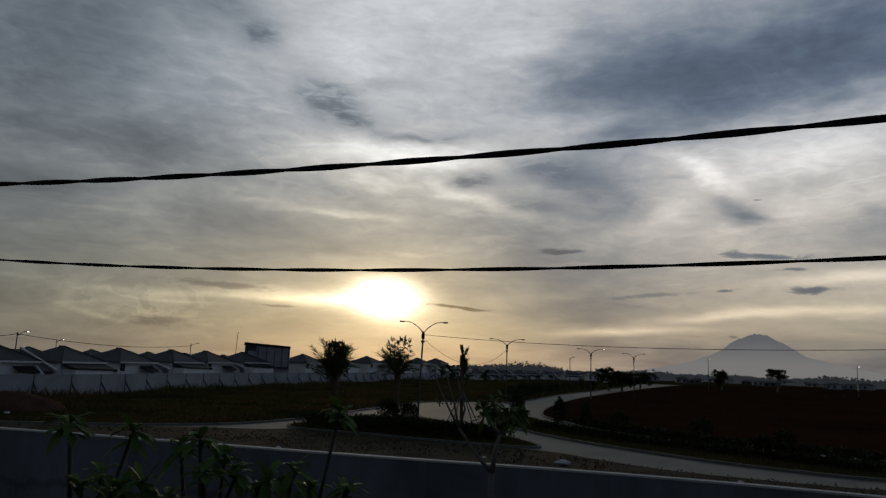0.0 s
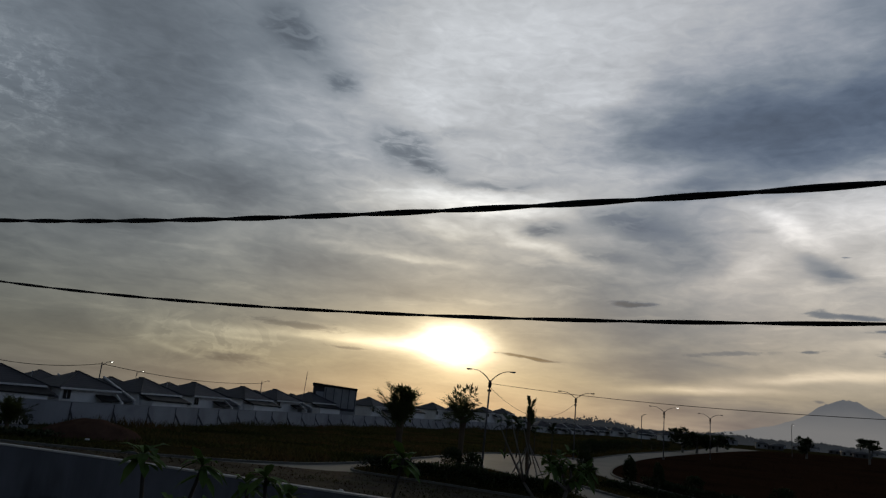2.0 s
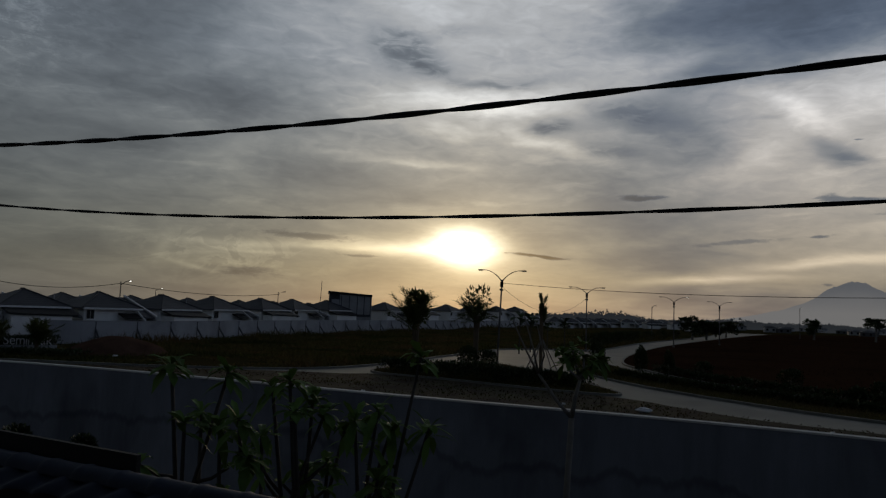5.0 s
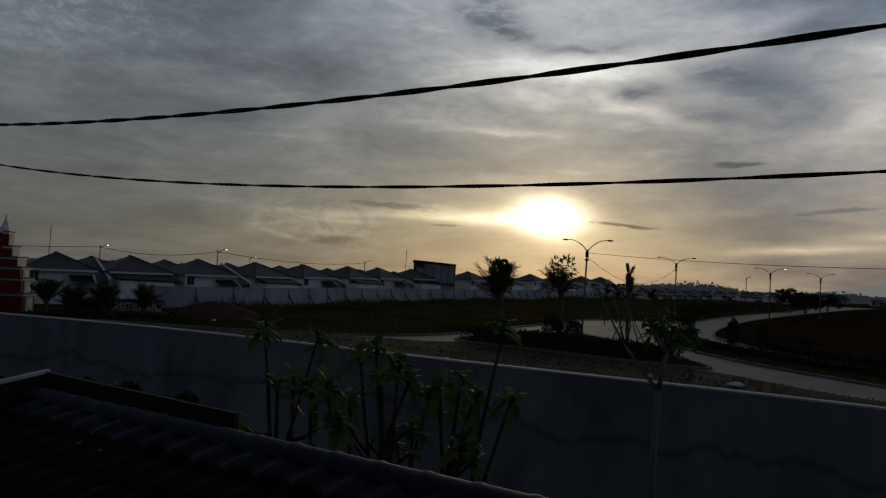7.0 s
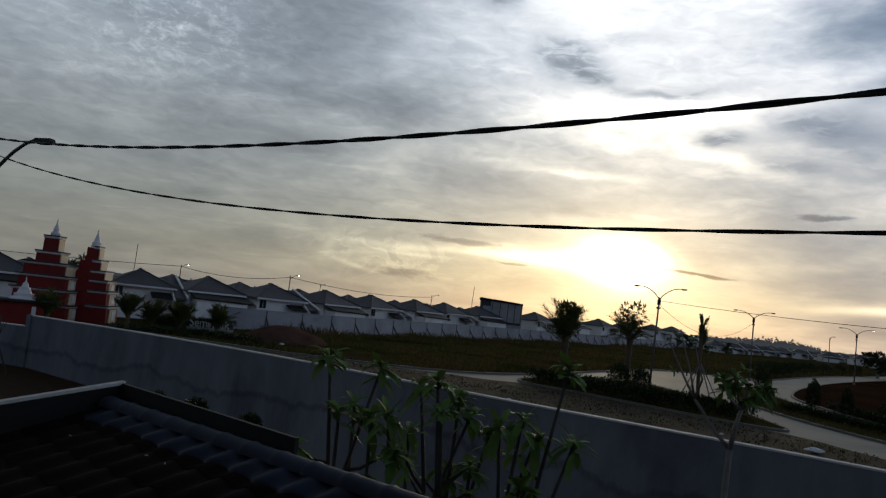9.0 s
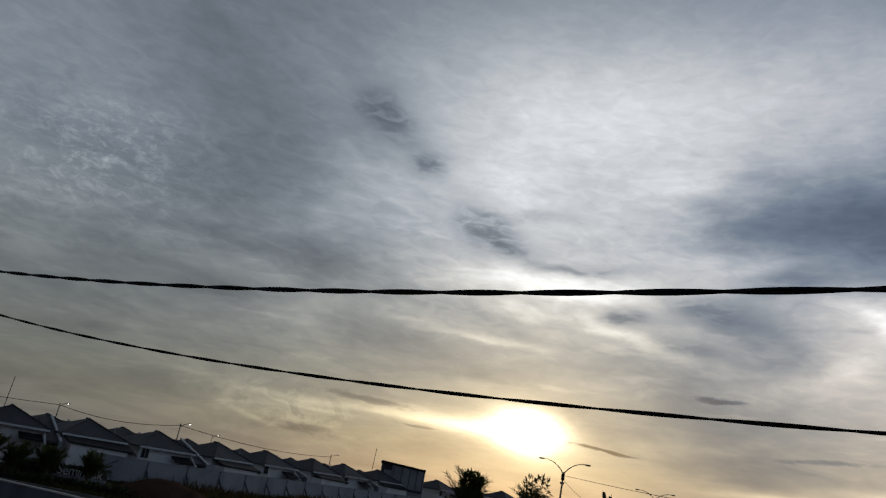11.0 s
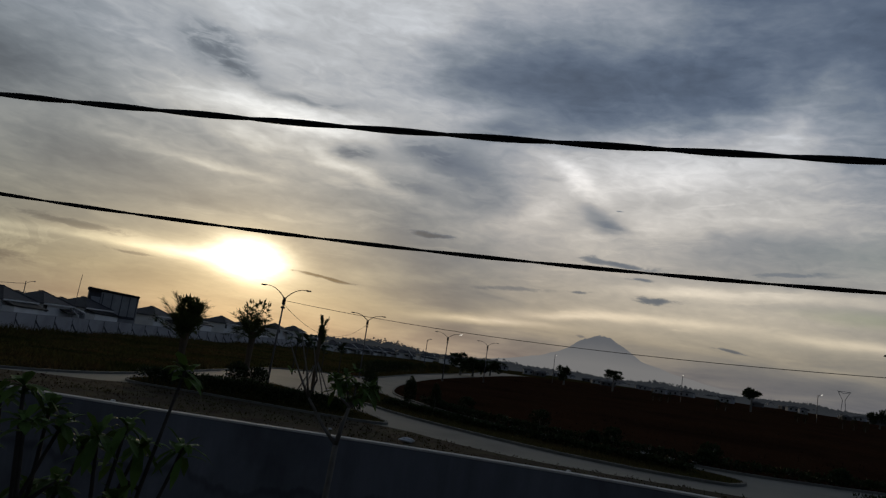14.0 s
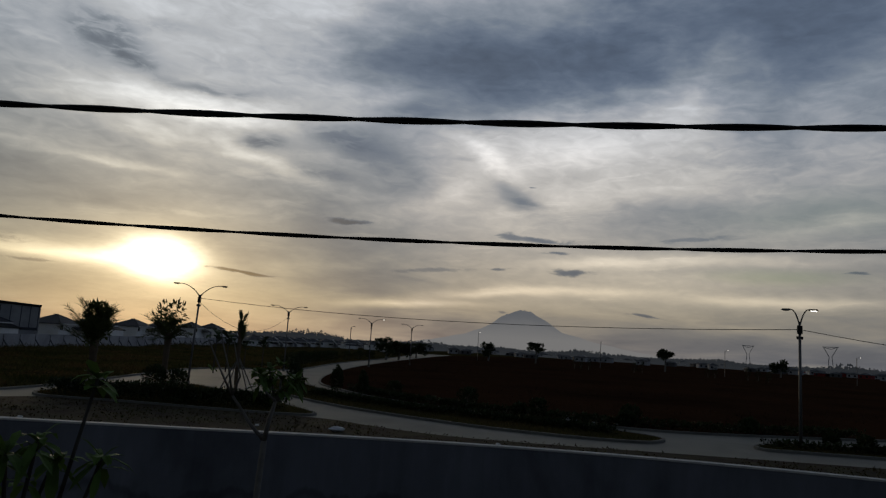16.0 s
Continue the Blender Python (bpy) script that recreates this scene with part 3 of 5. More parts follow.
BED_PALMS = [(-11, 52), (-10.6, 57), (-6.5, 62.5), (-2.2, 65.8), (0.6, 62), (3.2, 56.5), (5.2, 50), (6.4, 45.4), (4.8, 44.6), (1, 46.0), (-5, 49.2)]
BED_MEDIAN = [(5.4, 60), (8.8, 50.6), (14.4, 42.1), (19.0, 37.6), (22.6, 35.6), (24.6, 35.4), (26.2, 37.6), (23.4, 42.6), (18.2, 48.0), (13.6, 54), (11.2, 60), (9.8, 67), (8.2, 75), (5.8, 80), (4.4, 76), (4.8, 68)]
BED_LAMP = [(30.2, 33.4), (32.5, 32.0), (45, 26.5), (62, 18.5), (64, 22), (48, 31), (36, 35.2), (31.5, 35.0)]
bed_palms, line_palms = bed(BED_PALMS, "kerbed bed with palms and a low hedge")
bed_median, line_median = bed(BED_MEDIAN, "long kerbed median bed with clipped shrubs")
bed_lamp, line_lamp = bed(BED_LAMP, "kerbed bed at the foot of a street lamp")

# verge between the road and the near wall
VERGE_IN = [(-70, 30), (-32, 27), (-24.1, 21.8), (-12, 20.0), (-2.6, 17.4), (3.6, 15.8), (8.4, 14.0), (12.9, 11.2), (20, 5.5), (40, -8)]
verge_outline = smooth_line(VERGE_IN) + smooth_line(ROAD_LOW)[::-1]
tagged(flat_sheet("verge", verge_outline, 0.05, M_VERGE), "strip of dry straw-coloured verge beside the road", "verge", kind="structure")

# ---------------------------------------------------------------- near perimeter wall and yard
WALL_LINE = smooth_line([(-24.1, 20.9), (-18, 20.3), (-11.9, 19.2), (-2.6, 16.6), (3.6, 15.0), (8.2, 13.25), (12.8, 10.5), (20, 5.0), (40, -9)], 6)
WALL_TOP = 2.8


def build_wall():
    e = thing("wall_perimeter", "grey cement-rendered perimeter wall with damp stains", "wall", kind="structure")
    ribbon(WALL_LINE, 0.0, 0.16, -1.6, WALL_TOP - 0.02).ob("wall_panel", M_WALL, e)
    ribbon(WALL_LINE, -0.02, 0.18, WALL_TOP - 0.02, WALL_TOP + 0.02).ob("coping", M_COPING, e, "pale weathered coping")
    low = [(-60, 17), (-40, 19.0), (-24.2, 20.9)]
    e2 = thing("wall_side", "lower grey cement-rendered wall beyond the corner", "wall", kind="structure")
    ribbon(low, 0.0, 0.15, -1.6, 2.34).ob("wall_panel", M_WALL, e2)
    ribbon(low, -0.02, 0.17, 2.34, 2.38).ob("coping", M_COPING, e2)
    g = Geo()
    g.box((-24.15, 20.93, 0.6), (0.22, 0.22, 4.44))
    g.ob("corner_pier", M_WALL, e)


build_wall()
yard = Geo()
inner = offset(WALL_LINE, -0.0)
for x, y in inner:
    zt = 0.78 - 0.055 * max(0.0, min(30.0, x + 24.0))
    yard.v += [(x, y, zt), (x - 2, y - 14, zt - 0.3)]
for i in range(len(inner) - 1):
    yard.f.append((2 * i + 1, 2 * i + 3, 2 * i + 2, 2 * i))
k = len(yard.v)
yard.v += [(-60, 17, 0.8), (-60, 2, 0.6), (-26.1, 6.9, 0.48), (-24.1, 20.9, 0.78)]
yard.f.append((k, k + 1, k + 2, k + 3))
tagged(yard.ob("yard", M_YARD), "dark soil and grass of the yard", "ground", kind="structure")
path = Geo().box((0, 0, 0), (3.2, 9, 0.06), pose(-24.2, 13.2, 0.66, 0, 0, 20))
tagged(path.ob("pavement", M_ROAD), "pale concrete yard pavement", "pavement", kind="structure")

# ---------------------------------------------------------------- tiled roof below the camera
RIDGE_Z = EYE - 1.305
R_FAR, R_NEAR = Vector((-5.2, 5.51, RIDGE_Z)), Vector((-0.1, 3.9, RIDGE_Z))
R_DIR = (R_NEAR - R_FAR).normalized()
R_DOWN = Vector((-R_DIR.y * -1, R_DIR.x * -1, 0)).normalized()
if R_DOWN.y > 0:
    R_DOWN = -R_DOWN


def build_roof():
    e = thing("tiled_roof", "dark red wavy tiled roof with a blue-black ridge", "roof", kind="structure")
    pitch = math.tan(radians(13))
    length, run = 9.5, 5.4

    def wave(u):
        return 0.022 * math.cos(2 * math.pi * u / 0.30)

    # rows of wavy tiles, each row lapped over the next one down
    rows, cell = 15, 0.05
    step = run / rows
    for r in range(rows):
        g = Geo()
        n = int(length / cell)
        for i in range(n + 1):
            u = i * cell
            for d, lift in ((r * step, 0.0), ((r + 1) * step + 0.04, 0.014), ((r + 1) * step + 0.04, 0.004)):
                p = R_FAR + R_DIR * u + R_DOWN * d
                g.v.append((p.x, p.y, RIDGE_Z - 0.05 - pitch * d + wave(u) + lift))
        for i in range(n):
            a = 3 * i
            g.f += [(a, a + 3, a + 4, a + 1), (a + 1, a + 4, a + 5, a + 2)]
        g.ob("tile_row", M_REDTILE, e, smooth=True)
    # soft flashing dressed over the waves under the ridge
    g = Geo()
    n = int(length / 0.04)
    for i in range(n + 1):
        u = 0.1 + i * 0.04
        w = 0.25 + 0.06 * (0.5 + 0.5 * math.cos(2 * math.pi * u / 0.30 + 0.6)) + 0.02 * math.sin(u * 5.1)
        for d, lift in ((0.02, 0.045), (0.13, 0.03), (w, 0.022), (w + 0.004, 0.0)):
            p = R_FAR + R_DIR * u + R_DOWN * d
            g.v.append((p.x, p.y, RIDGE_Z - 0.04 - pitch * d + wave(u) + lift))
    for i in range(n):
        for k in range(3):
            a = 4 * i + k
            g.f.append((a, a + 4, a + 5, a + 1))
    g.ob("flashing", M_RIDGE, e, "blue-black flashing strip moulded over the tiles", smooth=True)
    # ridge caps
    cap_len = 0.36
    for i in range(int(length / cap_len)):
        g = Geo()
        for t, fat in ((0.0, 1.0), (0.05, 1.1), (0.08, 1.0), (cap_len + 0.02, 0.96)):
            c = R_FAR + R_DIR * (i * cap_len + t)
            for k in range(9):
                a = math.pi * k / 8
                p = c + R_DOWN * (0.105 * fat * math.cos(a))
                g.v.append((p.x, p.y, RIDGE_Z - 0.02 + 0.085 * fat * math.sin(a)))
        for j in range(3):
            for k in range(8):
                a = 9 * j + k
                g.f.append((a, a + 1, a + 10, a + 9))
        g.ob("ridge_cap", M_RIDGE, e, smooth=True)
    # far side of the roof and the white verge strip
    g = Geo()
    q = [R_FAR - R_DIR * 0.05, R_FAR + R_DIR * length]
    back = -R_DOWN
    g.add([q[0] + Vector((0, 0, -0.03)), q[1] + Vector((0, 0, -0.03)), q[1] + back * 0.25 + Vector((0, 0, -0.12)), q[0] + back * 0.25 + Vector((0, 0, -0.12))], [(0, 1, 2, 3)])
    g.add([q[0] + Vector((0, 0, -0.08)), q[1] + Vector((0, 0, -0.08)), q[1] + Vector((0, 0, -3.5)), q[0] + Vector((0, 0, -3.5))], [(0, 1, 2, 3)])
    g.ob("back_slope", M_DARK, e)
    g = Geo()
    a0 = R_FAR - R_DIR * 0.06 - R_DOWN * 0.17 + Vector((0, 0, 0.20))
    a1 = a0 + R_DOWN * 1.47 + Vector((0, 0, -0.2))
    a2 = a0 + R_DOWN * 5.4 + Vector((0, 0, -0.20 - 4.1 * pitch))
    for p0, p1 in ((a0, a1), (a1, a2)):
        w, h = R_DIR * 0.035, Vector((0, 0, -0.03))
        g.add([p0 - w, p0 + w, p1 + w, p1 - w, p0 - w + h, p0 + w + h, p1 + w + h, p1 - w + h], [(0, 1, 2, 3), (7, 6, 5, 4), (0, 4, 5, 1), (3, 2, 6, 7), (1, 5, 6, 2), (0, 3, 7, 4)])
    g.ob("verge_strip", M_COPING, e, "white metal verge strip")
    g = Geo()
    for p0, p1 in ((a0, a1), (a1, a2)):
        d0, d1 = Vector((0, 0, -0.04)), Vector((0, 0, -0.5))
        w = R_DIR * 0.02
        g.add([p0 + d0 - w, p1 + d0 - w, p1 + d1 - w, p0 + d1 - w, p0 + d0 + w, p1 + d0 + w, p1 + d1 + w, p0 + d1 + w], [(0, 1, 2, 3), (7, 6, 5, 4), (0, 4, 5, 1), (2, 6, 7, 3)])
    g.ob("barge_board", M_DARK, e)
    # dark board standing behind the first stretch of the ridge
    g = Geo()
    b0 = R_FAR + back * 0.13 - R_DIR * 0.06
    b1 = b0 + R_DIR * 2.6
    g.add([b0 + Vector((0, 0, 0.18)), b1 + Vector((0, 0, 0.15)), b1 + Vector((0, 0, -0.2)), b0 + Vector((0, 0, -0.2)),
           b0 + back * 0.04 + Vector((0, 0, 0.18)), b1 + back * 0.04 + Vector((0, 0, 0.15)), b1 + back * 0.04 + Vector((0, 0, -0.2)), b0 + back * 0.04 + Vector((0, 0, -0.2))],
          [(0, 1, 2, 3), (7, 6, 5, 4), (0, 4, 5, 1), (1, 5, 6, 2), (0, 3, 7, 4)])
    g.ob("fascia_board", M_DARK, e)


build_roof()


def roof_litter():
    """Pale flecks and a straw lying on the tiles."""
    pick = random.Random(21)
    pitch = math.tan(radians(13))
    for i in range(16):
        u, d = pick.uniform(0.4, 6.5), pick.uniform(0.4, 2.6)
        p = R_FAR + R_DIR * u + R_DOWN * d
        k = pick.uniform(0.006, 0.014)
        g = Geo().frustum((0, 0, 0), k * 2.2, k, k * 1.2, k * 0.5, 0.006)
        o = g.ob("fleck", M_FLECK)
        o.matrix_basis = pose(p.x, p.y, RIDGE_Z - 0.05 - pitch * d + 0.03, 13, 0, pick.uniform(0, 180))
        tagged(o, "tiny pale fleck of dry leaf on the roof tiles", "litter", "roof flecks")
    p = R_FAR + R_DIR * 3.55 + R_DOWN * 1.75
    q = p + R_DIR * 0.42 - R_DOWN * 0.1
    o = Geo().tube([(p.x, p.y, RIDGE_Z - 0.43), (p.x * 0.5 + q.x * 0.5, p.y * 0.5 + q.y * 0.5, RIDGE_Z - 0.40), (q.x, q.y, RIDGE_Z - 0.41)], 0.0035, 5).ob("straw", M_FLECK)
    tagged(o, "thin pale straw lying across the roof tiles", "litter")


roof_litter()


def light_blocking_house():
    """Unseen upper storey behind the camera, added to block light: plain rendered wall, eaves slab."""
    e = thing("house_light_block", "unseen dark grey rendered upper storey added to block rear light", "house", kind="structure")
    Geo().box((0.5, -2.1, 3.4), (19, 0.3, 8.4)).ob("wall", M_OWN, e)
    # overhang out of view, added to shade the things close by
    Geo().box((0.5, -1.5, 7.7), (20, 2.4, 0.2)).ob("eaves", M_OWN, e)
    Geo().box((0.5, -1.2, 3.1), (7, 1.6, 0.16)).ob("balcony_slab", M_OWN, e)


light_blocking_house()


# ---------------------------------------------------------------- overhead cables
def cable_y(x):
    return 6.3 - 0.38 * x


def build_near_cable(low, x0, curve, radius, label):
    """Two strands twisted together, hanging between two poles."""
    e = thing("overhead_cable", label, "cable", (0, 0, 0), 0, "near overhead cables")
    for strand in range(2):
        pts, g = [], Geo()
        n = 900
        for i in range(n + 1):
            x = -16.9 + 38.0 * i / n
            ang = 2 * math.pi * (x * 1.07 / 1.9) + strand * math.pi
            z = low + curve * (x - x0) ** 2
            off = radius * 0.5
            pts.append((x + 0.35 * off * math.cos(ang), cable_y(x) + 0.93 * off * math.cos(ang), z + off * math.sin(ang)))
        g.tube(pts, radius * 0.56, 8)
        g.ob("strand", M_CABLE, e, smooth=True)


build_near_cable(6.82, -0.3, 0.0040, 0.030, "thick black twisted overhead power cable")
build_near_cable(5.76, 0.6, 0.0058, 0.0185, "thin black twisted overhead cable")


def sagging(name, a, b, sag, radius, label, group=""):
    pts = []
    for i in range(25):
        t = i / 24
        p = Vector(a).lerp(Vector(b), t)
        p.z -= sag * 4 * t * (1 - t)
        pts.append(p)
    o = Geo().tube(pts, radius, 5).ob(name, M_CABLE, smooth=True)
    return tagged(o, label, "cable", group)


# ---------------------------------------------------------------- street lamps
def double_lamp(at, height, reach, turn, lit=(False, False), lean=0.0, rise=1.05):
    x, y = at
    e = thing("street_lamp", "tall steel street lamp with two curved arms", "street lamp", (x, y, 0.0), turn, "double street lamps")
    top = (lean * height, 0, height)
    Geo().tube([(0, 0, 0), (lean * height * 0.5, 0, height * 0.5), top], [0.11, 0.09, 0.075], 10).ob("pole", M_STEEL, e, smooth=True)
    Geo().tube([(0, 0, 0), (0, 0, 0.35)], [0.2, 0.17], 10).ob("base_collar", M_KERB, e)
    g = Geo()
    g.box((lean * height * 0.95, -0.1, height * 0.945), (0.3, 0.22, 0.5))
    g.box((lean * height * 0.88, 0.05, height * 0.88), (0.36, 0.16, 0.18))
    g.ob("cable_clamp", M_DARK, e)
    for side, on in ((-1, lit[0]), (1, lit[1])):
        pts = []
        for i in range(11):
            t = i / 10
            pts.append((top[0] + side * reach * t, 0, height - 0.25 + rise * math.sin(t * math.pi / 2) ** 0.75 * (1.0 - 0.08 * t)))
        Geo().tube(pts, [0.05 - 0.02 * i / 10 for i in range(11)], 7).ob("arm", M_STEEL, e, smooth=True)
        hx, hz = pts[-1][0], pts[-1][2]
        head = Geo()
        head.frustum((hx + side * 0.24, 0, hz - 0.05), 0.56, 0.2, 0.46, 0.12, 0.1)
        h = head.ob("lamp_head", M_STEEL, e)
        lens = Geo().frustum((hx + side * 0.26, 0, hz - 0.09), 0.3, 0.12, 0.4, 0.16, 0.045)
        lens.ob("lens", M_BRIGHT if on else M_MILK, h)
    return e


double_lamp((-2.2, 66.2), 8.0, 1.8, 0, lean=0.03, rise=1.25)
double_lamp((8.8, 97.5), 8.1, 1.95, -4)
double_lamp((26.1, 124.5), 8.0, 1.95, -10, lit=(False, True))
double_lamp((39.5, 146), 8.0, 1.85, -10)
double_lamp((33.4, 33.8), 7.5, 0.5, -44, lit=(False, True), rise=1.15)


def single_lamp(at, height, lit, turn=0.0, reach=1.4):
    x, y = at
    e = thing("street_lamp", "slim pole street lamp with one short arm", "street lamp", (x, y, 0.0), turn, "single street lamps")
    Geo().tube([(0, 0, 0), (0, 0, height)], [0.11, 0.08], 8).ob("pole", M_STEEL, e)
    pts = [(reach * t, 0, height - 0.6 + 0.75 * math.sin(t * 1.57)) for t in (0, 0.3, 0.6, 1)]
    Geo().tube(pts, 0.05, 6).ob("arm", M_STEEL, e)
    h = Geo().frustum((reach + 0.25, 0, height + 0.1), 0.6, 0.24, 0.5, 0.16, 0.12).ob("lamp_head", M_STEEL, e)
    Geo().box((reach + 0.3, -0.1, height + 0.08), (0.2, 0.18, 0.1)).ob("lens", M_BRIGHT if lit else M_MILK, h)
    return e


single_a = single_lamp(polar(-39.65, 140), 7.6, True)
single_b = single_lamp(polar(-31.35, 125), 7.6, True)
single_c = single_lamp(polar(-19.8, 175), 7.8, False)
single_lamp(polar(-28.9, 190), 7.6, True)
single_lamp(polar(20.6, 250), 9.9, True, reach=0.1)
single_lamp(polar(30.4, 250), 8.9, True, reach=0.1)
single_lamp(polar(39.6, 250), 8.5, True, reach=0.9)
single_lamp(polar(48.2, 250), 8.4, True, reach=0.9)
single_lamp(polar(10.2, 172), 7.8, False, reach=0.5)


def near_pole():
    """The pole on which the near cables end, with a curved lamp arm."""
    x = -16.95
    e = thing("utility_pole", "steel utility pole with a curved lamp arm", "utility pole", (x, cable_y(x) + 0.05, -0.3))
    Geo().tube([(0, 0, 0), (0, 0, 8.15)], [0.13, 0.09], 10).ob("pole", M_STEEL, e, smooth=True)
    pts = [(1.55 * t, 0, 7.2 + 1.02 * math.sin(t * 1.5708)) for t in (0, 0.1, 0.2, 0.35, 0.5, 0.7, 0.85, 1.0)]
    Geo().tube(pts, [0.05, 0.05, 0.05, 0.045, 0.045, 0.04, 0.04, 0.035], 8).ob("arm", M_STEEL, e, smooth=True)
    h = Geo().frustum((1.7, 0, 8.15), 0.62, 0.22, 0.5, 0.14, 0.11).ob("lamp_head", M_DARK, e)
    Geo().frustum((1.72, 0, 8.11), 0.36, 0.14, 0.44, 0.18, 0.04).ob("lens", M_MILK, h)
    Geo().box((0.02, 0, 7.55), (0.34, 0.26, 0.12)).ob("cable_clamp", M_DARK, e)
    x = 21.1
    e = thing("utility_pole", "plain steel utility pole holding the cables", "utility pole", (x, cable_y(x) - 0.05, -1.5))
    Geo().tube([(0, 0, 0), (0, 0, 10.2)], [0.13, 0.09], 10).ob("pole", M_STEEL, e, smooth=True)


near_pole()
sagging("lamp_cable", (-2.0, 66.2, 7.7), (33.4, 33.8, 7.1), 0.75, 0.022, "thin black cable strung between street lamps", "street lamp cables")
sagging("lamp_cable", (-2.0, 66.2, 7.4), (8.8, 97.5, 7.4), 2.3, 0.018, "thin black cable strung between street lamps", "street lamp cables")
sagging("lamp_cable", (33.4, 33.8, 7.1), (75, 17, 7.1), 1.6, 0.022, "thin black cable strung between street lamps", "street lamp cables")
for a, b in ((single_a, single_b), (single_b, single_c)):
    p, q = a.matrix_basis.translation, b.matrix_basis.translation
    sagging("street_cable", (p.x, p.y, 7.3), (q.x, q.y, 7.3), 1.0, 0.05, "thin cable above the house roofs", "house street cables")
p = single_a.matrix_basis.translation
sagging("street_cable", (-150, 75, 7.6), (p.x, p.y, 7.3), 1.0, 0.05, "thin cable above the house roofs", "house street cables")


# ---------------------------------------------------------------- far boundary wall and row houses
FAR_WALL = [(-48.5, 66.5), (-45.5, 69.5), (-41.5, 80), (-38.5, 100), (-33, 128), (-24, 162), (-8, 220), (10, 290)]
far_line = smooth_line(FAR_WALL, 10)


def build_far_wall():
    e = thing("wall_boundary", "grey concrete panel boundary wall with raking props", "wall", kind="structure")
    ribbon(far_line, 0, 0.18, -0.1, 2.3).ob("wall_panel", M_FARWALL, e)
    ribbon(far_line, -0.06, 0.24, 2.3, 2.38).ob("coping", M_FARWALL, e)
    ribbon(far_line, -0.05, 0.0, 1.2, 1.32).ob("tie_beam", M_FARWALL, e)
    left = 0.0
    for p, q in zip(far_line, far_line[1:]):
        d = Vector(q) - Vector(p)
        t = d.normalized()
        while left < d.length:
            c = Vector(p) + t * left
            b = c + Vector((t.y, -t.x)) * 1.1
            Geo().tube([(c.x, c.y, 1.5), (b.x, b.y, 0)], 0.1, 4).ob("prop", M_ROOF, e)
            Geo().box((0, 0, 1.15), (0.07, 0.09, 2.3), pose(c.x + t.y * 0.02, c.y - t.x * 0.02, 0, 0, 0, math.degrees(math.atan2(t.y, t.x)))).ob("post", M_ROOF, e)
            left += 5.0
        left -= d.length


build_far_wall()


def hip(g, x0, x1, y0, y1, z0, h):
    """A hipped roof over a rectangle, with eaves."""
    w, d = x1 - x0, y1 - y0
    i = min(w, d) / 2
    if w >= d:
        r0, r1 = (x0 + i, (y0 + y1) / 2, z0 + h), (x1 - i, (y0 + y1) / 2, z0 + h)
    else:
        r0, r1 = ((x0 + x1) / 2, y0 + i, z0 + h), ((x0 + x1) / 2, y1 - i, z0 + h)
    v = [(x0, y0, z0), (x1, y0, z0), (x1, y1, z0), (x0, y1, z0), r0, r1]
    f = [(0, 1, 5, 4), (1, 2, 5), (2, 3, 4, 5), (3, 0, 4)] if w >= d else [(0, 1, 4), (1, 2, 5, 4), (2, 3, 5), (3, 0, 4, 5)]
    g.add(v, f)
    u = [(x, y, z0 - 0.16) for x, y, _ in v[:4]]
    k = len(g.v)
    g.v += u
    b = k - 6
    for a in range(4):
        c = (a + 1) % 4
        g.f.append((b + a, k + a, k + c, b + c))
    g.f.append((k + 3, k + 2, k + 1, k))


def slab(g, near_l, near_r, far_r, far_l, thick):
    """A sloping slab given by the four corners of its upper face."""
    top = [Vector(p) for p in (near_l, near_r, far_r, far_l)]
    low = [p - Vector((0, 0, thick)) for p in top]
    return g.add(top + low, [(0, 1, 2, 3), (7, 6, 5, 4), (0, 4, 5, 1), (1, 5, 6, 2), (2, 6, 7, 3), (3, 7, 4, 0)])


def house_window(e, x, y, z, w, h):
    """A white-framed rear window of two dark panes with a sill."""
    o = Geo().box((x, y, z), (w, 0.08, h)).ob("window", M_TRIM, e)
    for sx in (-1, 1):
        Geo().box((x + sx * w * 0.235, y - 0.06, z), (w * 0.4, 0.05, h - 0.16)).ob("pane", M_GLASS, o)
    Geo().box((x, y - 0.1, z - h / 2 - 0.05), (w + 0.16, 0.16, 0.08)).ob("sill", M_TRIM, o)


def house_shell(e):
    """White walls under a low hipped roof of grey tiles with raised hips and a fascia."""
    Geo().box((-0.85, 3.4, 1.9), (6.3, 6.8, 3.8)).ob("wall", M_WHITE, e)
    g = Geo()
    hip(g, -4.45, 2.75, -0.65, 7.35, 3.72, 1.8)
    g.ob("roof", M_ROOF, e)
    for corner in ((-4.45, -0.65), (2.75, -0.65)):
        Geo().tube([(corner[0], corner[1], 3.76), (-0.85, 2.95, 5.55)], 0.09, 5).ob("hip_ridge", M_HIP, e)
    Geo().tube([(-0.85, 2.85, 5.56), (-0.85, 3.8, 5.56)], 0.1, 5).ob("ridge", M_HIP, e)
    Geo().box((-0.85, -0.67, 3.62), (7.1, 0.05, 0.2)).ob("fascia", M_TRIM, e)


